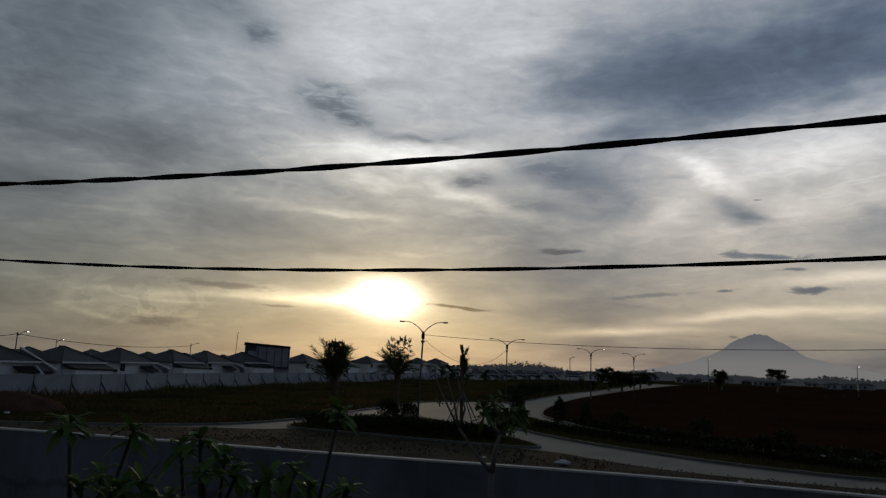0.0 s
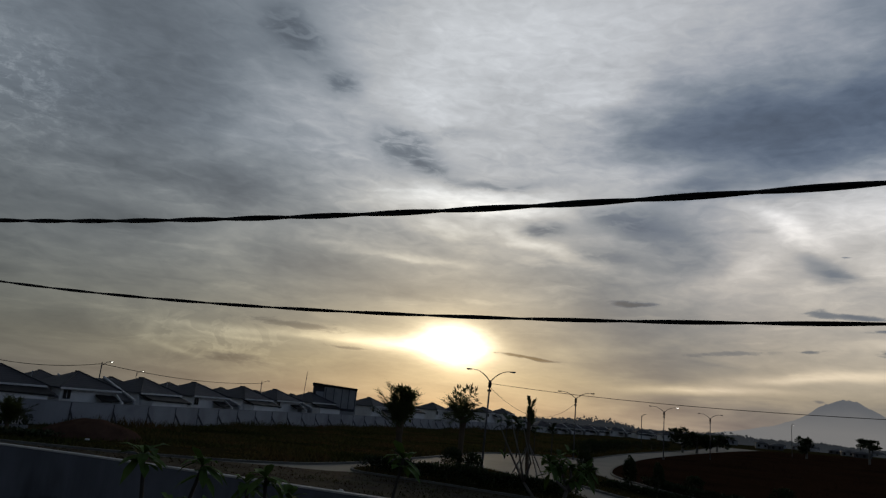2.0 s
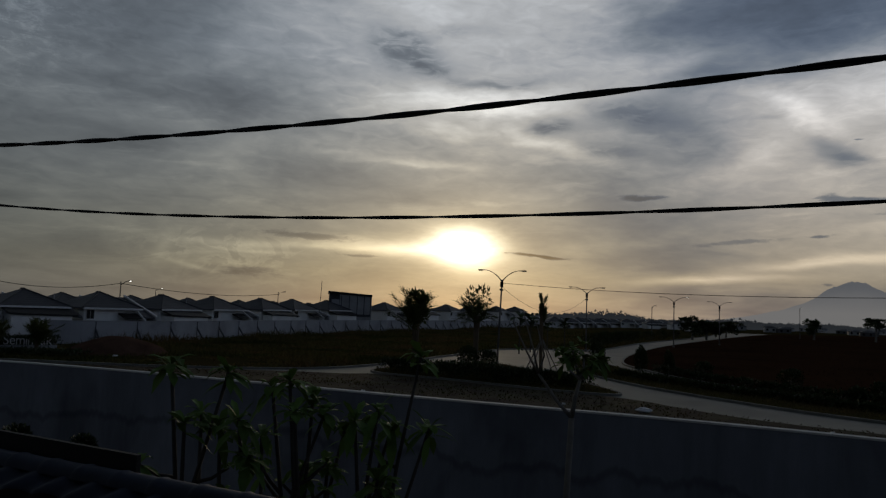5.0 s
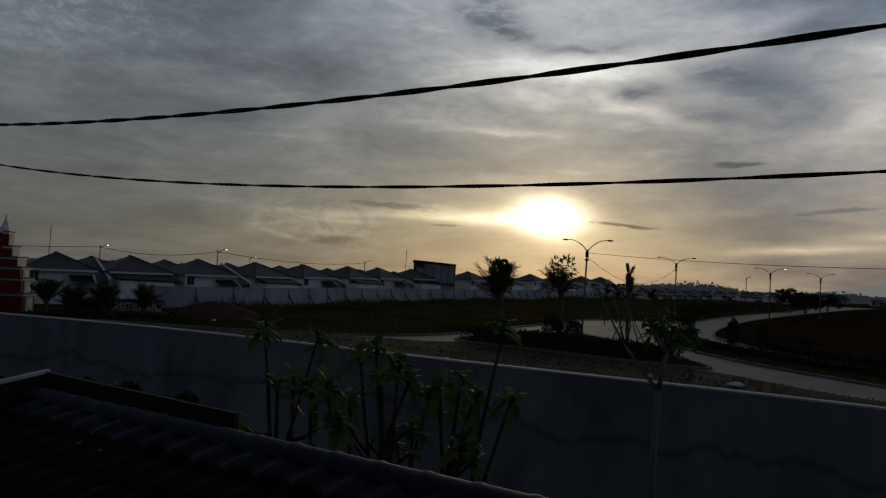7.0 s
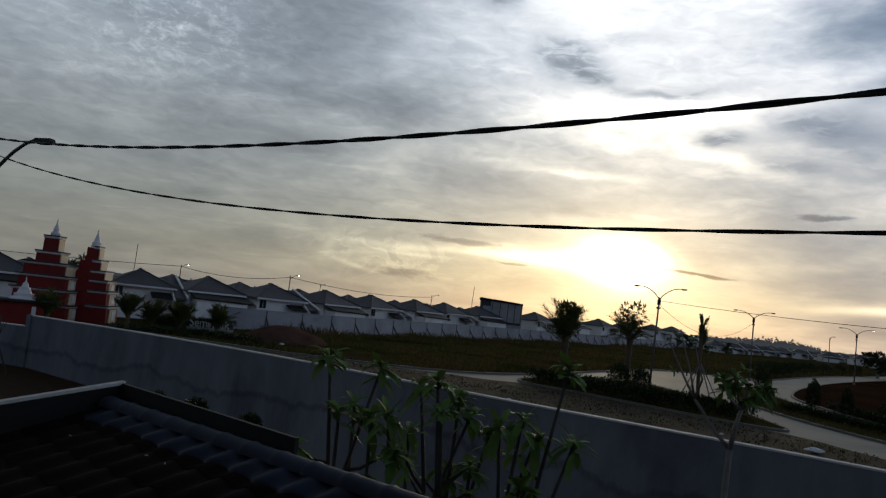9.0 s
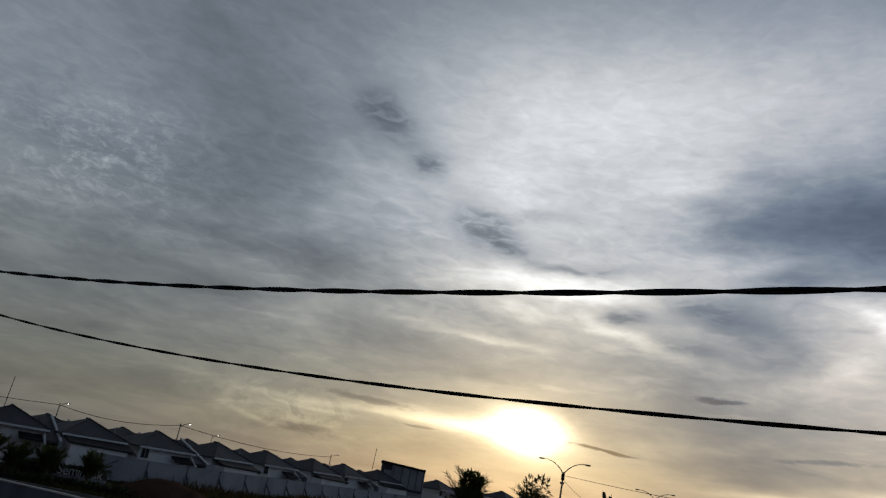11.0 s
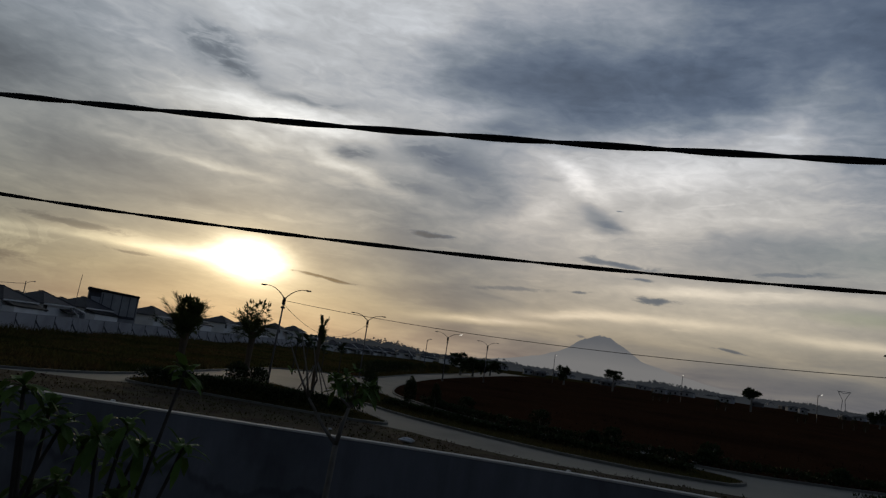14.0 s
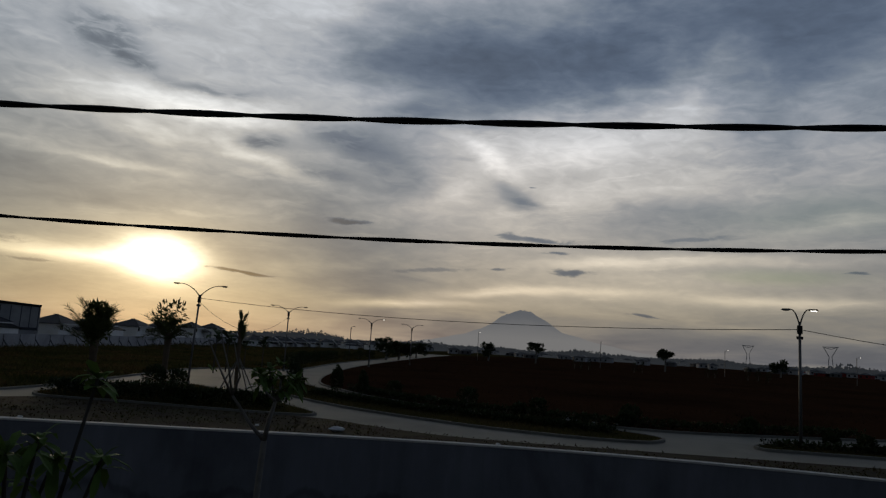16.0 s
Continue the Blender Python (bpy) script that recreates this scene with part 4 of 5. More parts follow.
def row_house_open():
    """The half of a pair whose white rear wall shows: window, dark canopy, short white fin, and the raking parapet of the party wall."""
    e = thing("row_house", "white single-storey house with grey hipped roof and raking white parapet", "house", group="row houses")
    house_shell(e)
    house_window(e, -3.3, -0.04, 2.95, 0.95, 1.15)
    g = Geo()
    slab(g, (0.0, -1.5, 2.62), (2.2, -1.5, 2.62), (2.2, 0.0, 3.15), (0.0, 0.0, 3.15), 0.14)
    g.ob("canopy", M_DARK, e, "dark sloping rear canopy")
    g = Geo()
    slab(g, (2.25, -1.9, 2.45), (2.42, -1.9, 2.45), (2.42, 0.2, 3.6), (2.25, 0.2, 3.6), 2.4)
    g.ob("fin_wall", M_WHITE, e)
    g = Geo()
    slab(g, (2.42, -1.7, 2.75), (3.6, -1.7, 2.75), (3.6, 5.6, 5.0), (2.42, 5.6, 5.0), 0.16)
    g.ob("side_roof", M_ROOF, e)
    g = Geo()
    slab(g, (3.6, -2.0, 2.78), (3.76, -2.0, 2.78), (3.76, 5.6, 5.15), (3.6, 5.6, 5.15), 2.7)
    wall = g.ob("parapet", M_FARWALL, e)
    g = Geo()
    slab(g, (3.57, -2.05, 2.92), (3.79, -2.05, 2.92), (3.79, 5.62, 5.29), (3.57, 5.62, 5.29), 0.13)
    g.ob("cap", M_WHITE, wall, "white raking parapet cap")
    return e


def row_house_closed():
    """The other half of a pair: a dark lean-to roof covers the rear wall, over a low white kitchen wall."""
    e = thing("row_house", "white house with grey hipped roof and dark rear lean-to", "house", group="row houses")
    house_shell(e)
    g = Geo()
    slab(g, (-4.0, -2.3, 3.0), (2.9, -2.3, 2.85), (2.6, 0.0, 3.62), (-4.0, 0.0, 3.62), 0.16)
    g.ob("lean_to_roof", M_DARK, e, "dark sheet lean-to roof")
    Geo().box((-0.7, -1.1, 1.4), (6.0, 2.0, 2.8)).ob("kitchen_wall", M_WHITE, e)
    g = Geo()
    slab(g, (2.75, -1.4, 2.7), (3.7, -1.4, 2.7), (3.7, 5.2, 4.5), (2.75, 5.2, 4.5), 0.16)
    g.ob("side_roof", M_ROOF, e)
    g = Geo()
    g.tube([(1.6, 1.2, 4.4), (1.6, 1.2, 5.15)], 0.05, 6)
    g.ob("vent_pipe", M_FARWALL, e)
    return e


def wall_point(az):
    """Where the far wall is met at an azimuth, and the wall's direction there."""
    t = math.tan(radians(az))
    for a, b in zip(far_line, far_line[1:]):
        fa, fb = a[0] - t * a[1], b[0] - t * b[1]
        if fa * fb <= 0 and a[1] > 0:
            s = fa / (fa - fb)
            p = Vector(a).lerp(Vector(b), s)
            return p, (Vector(b) - Vector(a)).normalized()
    return None


def by_ridge(az, r, z, turn):
    """The pose of a row house whose ridge stands at that bearing and distance."""
    x, y = polar(az, r)
    c, q = math.cos(radians(turn)), math.sin(radians(turn))
    return pose(x + 0.85 * c + 3.3 * q, y + 0.85 * q - 3.3 * c, z, 0, 0, turn)


open_half = row_house_open()
open_half.matrix_basis = by_ridge(-42.5, 88, 0, 52)
closed_half = row_house_closed()
closed_half.matrix_basis = by_ridge(-37.6, 89.5, 0, 58)
# each house behind the wall, told by the bearing of its ridge; the halves of a pair take turns
for i, az in enumerate((-32.8, -28.5, -24.8, -21.2, -18.7, -16.0, -11.3, -8.8, -6.2, -4.1, -2.1, -0.6)):
    best = None
    for k in range(110):
        hit = wall_point(az - 0.5 + 0.05 * k)
        if not hit:
            continue
        p, t = hit
        c = p + Vector((-t.y, t.x)) * 4.4
        turn = math.degrees(math.atan2(t.y, t.x)) - 10.0
        m = pose(c.x, c.y, max(0.0, (c.length - 100) * 0.011), 0, 0, turn)
        top = m @ Vector((-0.85, 3.3, 5.5))
        miss = abs(math.degrees(math.atan2(top.x, top.y)) - az)
        if best is None or miss < best[0]:
            best = (miss, m)
    copy_thing(closed_half if i % 2 else open_half, best[1])
for i, (az, r, turn) in enumerate(((-47.5, 92, 58), (-51.6, 86, 58), (-56.5, 84, 58))):
    copy_thing(closed_half if i % 2 else open_half, by_ridge(az, r, 0.0, turn))
# second row whose roofs show between the first
for i, (az, r) in enumerate(((-47, 116), (-40.2, 124), (-35.2, 128), (-30.6, 138), (-26.6, 152), (-22.8, 165), (-20.2, 155), (-17.4, 168), (-15.2, 176), (-9.9, 215), (-7.3, 230), (-5.0, 250), (-49.8, 100))):
    copy_thing(open_half if i % 3 else closed_half, by_ridge(az, r, -0.1, 66))
# long rows far off, beyond the end of the wall
for i in range(18):
    copy_thing(closed_half if i % 2 else open_half, pose(*polar(3.0 + 0.56 * i, 270 + 10 * i), -1.5, 0, 0, 24))
for i in range(8):
    copy_thing(open_half if i % 2 else closed_half, pose(*polar(-1.0 + 1.9 * i, 320 + 6 * i), -1.2, 0, 0, 8))


def tall_block():
    p, t = wall_point(-13.3)
    e = thing("tall_house", "taller grey flat-topped house with panelled walls", "house", (p.x - 3.0, p.y + 5.5, 0.0), 17)
    g = Geo()
    g.box((0.9, 4, 3.6), (6.5, 8, 7.5))
    g.ob("wall", M_BLOCK, e)
    g = Geo()
    g.box((-3.3, 4.4, 3.7), (2.2, 8, 7.5))
    g.ob("side_wall", M_ROOF, e)
    g = Geo()
    g.add([(-4.6, -0.3, 7.5), (4.2, -0.3, 7.1), (4.2, 8.4, 7.1), (-4.6, 8.4, 7.5), (-4.6, -0.3, 8.0), (4.2, -0.3, 7.5), (4.2, 8.4, 7.5), (-4.6, 8.4, 8.0)],
          [(3, 2, 1, 0), (4, 5, 6, 7), (0, 1, 5, 4), (1, 2, 6, 5), (2, 3, 7, 6), (3, 0, 4, 7)])
    g.ob("roof", M_DARK, e)
    for x in (-2.0, -0.4, 1.2, 2.6, 3.9):
        Geo().box((x, -0.04, 5.2), (0.14, 0.1, 3.9)).ob("rib", M_ROOF, e)
    Geo().box((0.9, -0.04, 3.2), (6.1, 0.08, 0.5)).ob("band", M_ROOF, e)
    Geo().box((-3.2, -0.02, 5.6), (1.5, 0.9, 1.5)).ob("window", M_FARWALL, e)


tall_block()
Geo().tube([(*polar(-16.55, 128), 0), (*polar(-16.4, 128), 9.4)], 0.05, 5).ob("antenna", M_STEEL)
tagged(bpy.data.objects["antenna"], "thin roof antenna mast", "antenna")
a2 = Geo().tube([(*polar(-42.95, 160), 0), (*polar(-42.9, 160), 11.3)], 0.07, 5).ob("antenna", M_STEEL)
tagged(a2, "thin radio mast behind the houses", "antenna")


# ---------------------------------------------------------------- split gate
def gate_half(at, turn, height, right):
    e = thing("gate_tower", "red stepped gate tower with white cornices and finial", "gate tower", (*at, 0.0), turn, "split gate")
    s = height / 9.0
    tiers = [(5.0, 3.0, 0.0, 1.3), (4.6, 2.8, 1.3, 1.3), (4.1, 2.6, 2.6, 1.2), (3.6, 2.3, 3.8, 1.1), (2.1, 1.6, 4.9, 1.0), (1.3, 1.2, 5.9, 1.4)] if not right else \
        [(4.6, 2.8, 0.0, 1.6), (4.2, 2.6, 1.6, 1.4), (3.8, 2.3, 3.0, 1.0), (3.0, 2.0, 4.0, 0.9), (1.9, 1.6, 4.9, 1.0), (1.1, 1.1, 5.9, 1.3)]
    for i, (w, d, z, h) in enumerate(tiers):
        cx = 0.0
        Geo().frustum((cx, 0, z * s), w, d, w * 0.97, d * 0.97, h * s).ob("tier", M_RED, e)
        g = Geo()
        kx, kw = (cx + w * 0.3, 0.42) if right else (cx, 1.0)
        g.frustum((kx, 0, (z + h) * s - 0.1), w * 1.02 * kw, d * 1.02, w * 1.09 * kw, d * 1.09, 0.1)
        g.frustum((kx, 0, (z + h) * s), w * 1.09 * kw, d * 1.09, w * 1.03 * kw, d * 1.03, 0.06)
        band = g.ob("cornice", M_TRIM, e, "white cornice")
        Geo().frustum((kx, 0, (z + h) * s + 0.06), w * 1.10 * kw, d * 1.12, w * 1.13 * kw, d * 1.14, 0.12).ob("cornice_cap", M_ROOF, band, "dark grey cornice cap")
        Geo().box((cx + w * 0.5 + 0.02, 0, (z + 0.48 * h) * s), (0.08, d * (0.55 if i < 3 else 0.9), h * s * 0.82)).ob("side_panel", M_CREAM, e, "cream side panel")
        if i < 3:
            Geo().box((cx + w * 0.5 + 0.08, 0, (z + 0.5 * h) * s), (0.06, d * 0.25, h * s * 0.5)).ob("plaque", M_TRIM, e)
    z = 7.25 * s
    g = Geo()
    for r0, r1, h in ((0.42, 0.5, 0.15), (0.36, 0.42, 0.25), (0.42, 0.2, 0.3), (0.26, 0.22, 0.2), (0.2, 0.06, 0.45), (0.08, 0.01, 0.45)):
        g.tube([(0, 0, z), (0, 0, z + h * s)], [r0, r1], 10)
        z += h * s
    g.ob("finial", M_TRIM, e, "white carved finial")
    return e


gate_half((-53.8, 47.8), 24, 9.05, False)
gate_half((-51.9, 50.7), 24, 8.6, True)


def gate_pillar(at, h):
    e = thing("gate_pillar", "low brick pillar with a white tiered finial", "gate pillar", (*at, 0.0), 43)
    Geo().box((0, 0, 0.9), (3.2, 1.2, 1.8)).ob("plinth", M_RED, e)
    Geo().frustum((0, 0, 1.75), 3.9, 1.8, 4.2, 2.0, 0.2).ob("cap", M_ROOF, e)
    g = Geo()
    z = 1.95
    for w0, w1, t in ((1.8, 1.6, 0.2), (1.2, 1.35, 0.25), (1.0, 0.8, 0.3), (0.7, 0.75, 0.2), (0.5, 0.3, 0.35), (0.16, 0.02, 0.5)):
        g.frustum((0, 0, z), w0, w0 * 0.8, w1, w1 * 0.8, t)
        z += t
    g.ob("finial", M_TRIM, e)
    Geo().box((0.9, -0.63, 1.0), (0.3, 0.05, 0.9)).ob("plaque", M_TRIM, e)


gate_pillar((-49.0, 41.5), 3.2)
fence = Geo().box((0, 0, 0.8), (14, 0.2, 1.6), pose(-57, 42, 0, 0, 0, 30))
tagged(fence.ob("brick_fence", M_RED), "low red brick fence beside the gate", "fence")


def name_sign():
    """White standing letters in a low hedge."""
    e = thing("name_sign", "row of white standing sign letters in a low hedge", "sign", (-42.3, 56.1, 0.4), 37)
    x = -1.78
    for ch in "Seminyak":
        cu = bpy.data.curves.new("letter", "FONT")
        cu.body, cu.size, cu.extrude = ch, 1.15, 0.05
        text = new("letter", cu)
        me = bpy.data.meshes.new_from_object(text)
        bpy.data.objects.remove(text)
        bpy.data.curves.remove(cu)
        x0, x1 = min(v.co.x for v in me.vertices), max(v.co.x for v in me.vertices)
        for v in me.vertices:
            v.co = Vector((x + (v.co.x - x0) * 0.86, v.co.z, 0.2 + v.co.y))
        x += (x1 - x0) * 0.86 + 0.07
        me.materials.clear()
        me.materials.append(M_WHITE)
        me.name = "letter"
        o = new("letter", me)
        o.parent = e
    Geo().box((0.1, 0.0, 0.0), (4.3, 0.25, 0.3)).ob("plinth", M_FARWALL, e)


name_sign()


# ---------------------------------------------------------------- plants
rng = random.Random(7)


def tip(az, el, r):
    x, y = polar(az, r)
    return Vector((x, y, EYE + r * math.tan(radians(el))))


def rosette(g, c, n, length, width, spread=1.0):
    for i in range(n):
        a = 2 * math.pi * (i + rng.random() * 0.7) / n
        up = rng.uniform(-0.5, 1.9)
        g.leaf(c, (math.cos(a) * spread, math.sin(a) * spread, up), length * rng.uniform(0.7, 1.1), width * rng.uniform(0.8, 1.15), rng.uniform(0.1, 0.95))


def frangipani(base, tips, leaf=0.36):
    """A bare-stemmed frangipani: forking grey stems that end in rosettes of long leaves."""
    e = thing("frangipani", "bare-stemmed frangipani with rosettes of long green leaves", "shrub", base, 0, "frangipani shrubs")
    b = Vector(base)
    for t in tips:
        t = Vector(t) - b
        foot = Vector((rng.uniform(-0.2, 0.2), rng.uniform(-0.15, 0.15), 0))
        rise, reach = Vector((0, 0, t.z)), Vector((t.x - foot.x, t.y - foot.y, 0))
        low = foot + rise * 0.4 + reach * 0.08 + Vector((rng.uniform(-0.12, 0.12), rng.uniform(-0.1, 0.1), 0))
        crook = foot + rise * 0.72 + reach * 0.38 + Vector((rng.uniform(-0.12, 0.12), rng.uniform(-0.1, 0.1), 0))
        pts = [foot, low, crook, t]
        Geo().tube(pts, [0.036, 0.030, 0.026, 0.02], 6).ob("stem", M_STEM, e, smooth=True)
        # a side shoot with its own smaller rosette
        shoot = crook + Vector((rng.choice((-1, 1)) * rng.uniform(0.22, 0.4), rng.uniform(-0.2, 0.2), rng.uniform(0.12, 0.4)))
        Geo().tube([crook, crook.lerp(shoot, 0.5) + Vector((0, 0, -0.04)), shoot], [0.024, 0.022, 0.017], 6).ob("stem", M_STEM, e, smooth=True)
        g = Geo()
        rosette(g, t, rng.randint(10, 13), leaf * 0.95, 0.115)
        rosette(g, t - Vector((0, 0, 0.1)), 6, leaf * 0.9, 0.105)
        g.ob("leaf_rosette", M_LEAF, e)
        g = Geo()
        rosette(g, shoot, rng.randint(6, 9), leaf * 0.8, 0.10)
        g.ob("leaf_rosette", M_LEAF, e)
    return e


FR = 8.5
frangipani((*polar(-25.3, FR + 0.2), -0.4), [tip(-27.4, -5.0, FR + 0.2), tip(-26.2, -9.4, FR), tip(-25.0, -8.6, FR + 0.5), tip(-23.2, -5.6, FR + 0.3)])
frangipani((*polar(-21.8, FR - 0.2), -0.4), [tip(-23.6, -9.8, FR), tip(-22.2, -9.2, FR - 0.3), tip(-21.4, -12.0, FR - 0.4), tip(-20.4, -10.4, FR + 0.2)])
frangipani((*polar(-18.3, FR + 0.1), -0.4), [tip(-19.8, -6.8, FR + 0.3), tip(-18.5, -6.2, FR), tip(-18.0, -8.6, FR - 0.4), tip(-16.6, -7.6, FR + 0.2), tip(-15.6, -8.6, FR)], 0.33)
frangipani((*polar(-12.0, FR + 0.2), -0.5), [tip(-13.2, -9.2, FR), tip(-11.4, -8.4, FR), tip(-10.2, -9.6, FR + 0.3), tip(-8.1, -4.0, FR + 0.2), tip(-7.2, -9.6, FR), tip(-11.2, -13.6, FR - 0.3)], 0.40)
frangipani((*polar(-14.5, FR + 0.4), -0.5), [tip(-15.2, -12.8, FR + 0.2), tip(-14.0, -10.0, FR + 0.5), tip(-16.8, -13.0, FR + 0.3)], 0.33)


def yard_tree():
    """A thin pale-barked young tree: a straight stem, bare forked limbs and a few leaf tufts."""
    r = 11.5
    base = Vector((*polar(3.75, r), -0.75))
    e = thing("young_tree", "thin pale-barked young tree with bare forked limbs", "tree", base)
    fork = tip(4.15, -8.2, r) - base
    stem = [Vector((0, 0, 0)), fork * 0.35 + Vector((0.03, 0, 0)), fork * 0.7 + Vector((-0.03, 0, 0)), fork]
    Geo().tube(stem, [0.066, 0.058, 0.052, 0.046], 8).ob("trunk", M_BARK, e, smooth=True)
    g = Geo()
    for a in (0.4, 1.9, 3.4, 5.2):
        g.tube([(math.cos(a) * 0.4, math.sin(a) * 0.4, 0.0), (0, 0, 0.75)], 0.03, 5)
    g.ob("stake", M_BARK, e)

    def limb(root, points, r0, r1):
        pts = [root] + [tip(a, el, r + d) - base for a, el, d in points]
        n = len(pts)
        Geo().tube(pts, [r0 + (r1 - r0) * i / (n - 1) for i in range(n)], 6).ob("limb", M_BARK, e, smooth=True)
        return pts[-1]

    elbow = limb(fork, [(2.9, -6.9, 0.1), (2.0, -5.6, 0.15), (1.45, -4.9, 0.2)], 0.034, 0.024)
    crook = limb(fork, [(4.4, -6.6, 0.0), (4.75, -5.2, 0.05)], 0.042, 0.03)
    ends = [
        limb(elbow, [(0.6, -3.4, 0.2), (-0.2, -1.8, 0.3), (-0.7, -0.7, 0.3)], 0.022, 0.01),
        limb(elbow, [(1.0, -2.9, 0.1), (0.4, -1.0, 0.0), (0.08, 0.25, 0.0)], 0.02, 0.009),
        limb(elbow, [(1.9, -3.4, 0.1), (1.5, -2.0, 0.1), (1.2, -0.8, 0.0)], 0.018, 0.009),
        limb(crook, [(5.0, -4.4, 0.1), (5.05, -3.5, 0.1)], 0.03, 0.016),
        limb(crook, [(4.4, -4.0, 0.2), (4.1, -2.9, 0.3)], 0.026, 0.014),
        limb(crook, [(5.6, -4.6, 0.2), (6.1, -3.5, 0.3)], 0.026, 0.014),
        limb(crook, [(4.0, -4.6, -0.2), (3.4, -3.2, -0.2)], 0.024, 0.012),
    ]
    g = Geo()
    for c in ends[3:]:
        rosette(g, c, 14, 0.3, 0.1)
        rosette(g, c - Vector((0, 0, 0.18)), 11, 0.27, 0.09)
        rosette(g, c + Vector((rng.uniform(-0.2, 0.2), 0, rng.uniform(-0.3, 0.1))), 9, 0.25, 0.085)
    rosette(g, ends[0] - Vector((-0.1, 0, 0.5)), 4, 0.18, 0.05)
    g.ob("foliage", M_LEAF, e)


yard_tree()


def shaggy(g, c, size, n, leaf, width):
    """Leaves scattered unevenly through an egg-shaped clump."""
    for _ in range(n):
        d = Vector((rng.gauss(0, 1), rng.gauss(0, 1), rng.gauss(0, 1))).normalized()
        rad = rng.random() ** 0.4
        p = Vector(c) + Vector((d.x * size[0] * rad, d.y * size[1] * rad, d.z * size[2] * rad))
        w = (d + Vector((0, 0, 0.5)) + Vector((rng.gauss(0, 0.5), rng.gauss(0, 0.5), rng.gauss(0, 0.3)))).normalized()
        side = w.cross(Vector((rng.random(), rng.random(), 1))).normalized() * width / 2
        a = p + w * leaf * rng.uniform(0.6, 1.2)
        m = p.lerp(a, 0.5)
        g.add([p, m + side, a, m - side], [(0, 1, 2, 3)])


def shrub(at, size, label, n=260, category="shrub", group="", z=0.1):
    e = thing("shrub", label, category, (*at, z), 0, group)
    Geo().tube([(0, 0, 0), (0.02, 0, size[2] * 0.9)], [0.06, 0.03], 6).ob("stem", M_BARK, e)
    g = Geo()
    shaggy(g, (0, 0, size[2]), size, n * 3, 0.22, 0.12)
    g.ob("foliage", M_SHRUB, e)
    return e


def fronded(at, trunk_h, r0, r1, crown, label, n=26, length=2.0, upright=0.8, z=0.1, droop=0.5, bushy=0):
    """A young palm: rough trunk widening to its crown and a fan of feathered fronds."""
    e = thing("palm_tree", label, "palm tree", (*at, z), rng.uniform(0, 360), "palms")
    pts, rad = [], []
    for i in range(9):
        t = i / 8
        pts.append((0.08 * math.sin(3 * t), 0.06 * math.sin(2 * t), trunk_h * t))
        rad.append((r0 + (r1 - r0) * t) * (1 + 0.12 * (i % 2)))
    Geo().tube(pts, rad, 9).ob("trunk", M_TRUNK, e)
    for i in range(n):
        a = 2 * math.pi * i * 0.381966 + rng.uniform(-0.2, 0.2)
        up = upright * rng.uniform(0.35, 1.5)
        way = Vector((math.cos(a), math.sin(a), up)).normalized()
        ln = length * rng.uniform(0.65, 1.1)
        root = Vector((0.06 * math.cos(a), 0.06 * math.sin(a), trunk_h - rng.uniform(0, crown)))
        g = Geo()
        rib = []
        dr = droop * rng.uniform(0.4, 1.5)
        for k in range(6):
            t = k / 5
            rib.append(root + way * ln * t - Vector((0, 0, dr * ln * t * t)))
        g.tube(rib, [0.035, 0.03, 0.025, 0.02, 0.014, 0.006], 4, False)
        for k in range(26):
            t = 0.2 + 0.8 * k / 26
            j = min(int(t * 5), 4)
            p = rib[j].lerp(rib[j + 1], t * 5 - j)
            d = (rib[j + 1] - rib[j]).normalized()
            s = d.cross(Vector((0, 0, 1))).normalized()
            for sg in (-1, 1):
                w = (d * 0.8 + s * sg * 0.9 + Vector((0, 0, rng.uniform(-0.3, 0.45)))).normalized()
                lf = ln * 0.26 * (1.1 - 0.6 * abs(t - 0.5)) * rng.uniform(0.7, 1.1)
                q = d * 0.05
                g.add([p - q, p + q, p + w * lf], [(0, 1, 2)])
        g.ob("frond", M_PALM, e)
    if bushy:
        g = Geo()
        for _ in range(7):
            a = rng.uniform(0, 6.28)
            shaggy(g, (0.7 * math.cos(a), 0.7 * math.sin(a), trunk_h + rng.uniform(-0.4, 2.0)), (0.5, 0.5, 0.75), bushy, 0.55, 0.14)
        g.ob("crown_leaves", M_PALM, e)
    return e


fronded((-10.7, 70.2), 3.9, 0.24, 0.4, 1.5, "stout young palm with a thick upright crown", 34, 3.9, 1.9, droop=0.16, bushy=170)
fronded((-3.95, 62.1), 4.4, 0.18, 0.28, 0.9, "young palm with ragged drooping fronds", 22, 3.2, 1.7, droop=0.42, bushy=45)
fronded((1.75, 60.4), 5.7, 0.14, 0.17, 1.9, "newly planted palm trunk with a small cut crown", 26, 1.25, 4.2, droop=0.12)
for dx, dy in ((1.4, 0.2), (-1.3, 0.4), (0.9, -1.0), (-0.8, -1.1)):
    o = Geo().tube([(1.75 + dx, 60.4 + dy, 0.1), (1.75, 60.4, 2.9)], 0.05, 5).ob("prop_pole", M_BARK)
    tagged(o, "raking wooden pole propping a planted palm", "prop pole", "palm props")


def banana(at, h, label):
    e = thing("broad_leaf_plant", label, "plant", (*at, 0.1), rng.uniform(0, 90), "broad-leaved plants")
    Geo().tube([(0, 0, 0), (0.05, 0, h * 0.72)], [0.08, 0.05], 7).ob("stem", M_STEM, e)
    g = Geo()
    for i in range(9):
        a = i * 2.4
        g.leaf((0.05, 0, h * (0.55 + 0.025 * i)), (math.cos(a), math.sin(a), rng.uniform(0.4, 1.5)), h * 0.32, h * 0.15, rng.uniform(0.3, 0.9))
    g.ob("foliage", M_SHRUB, e)


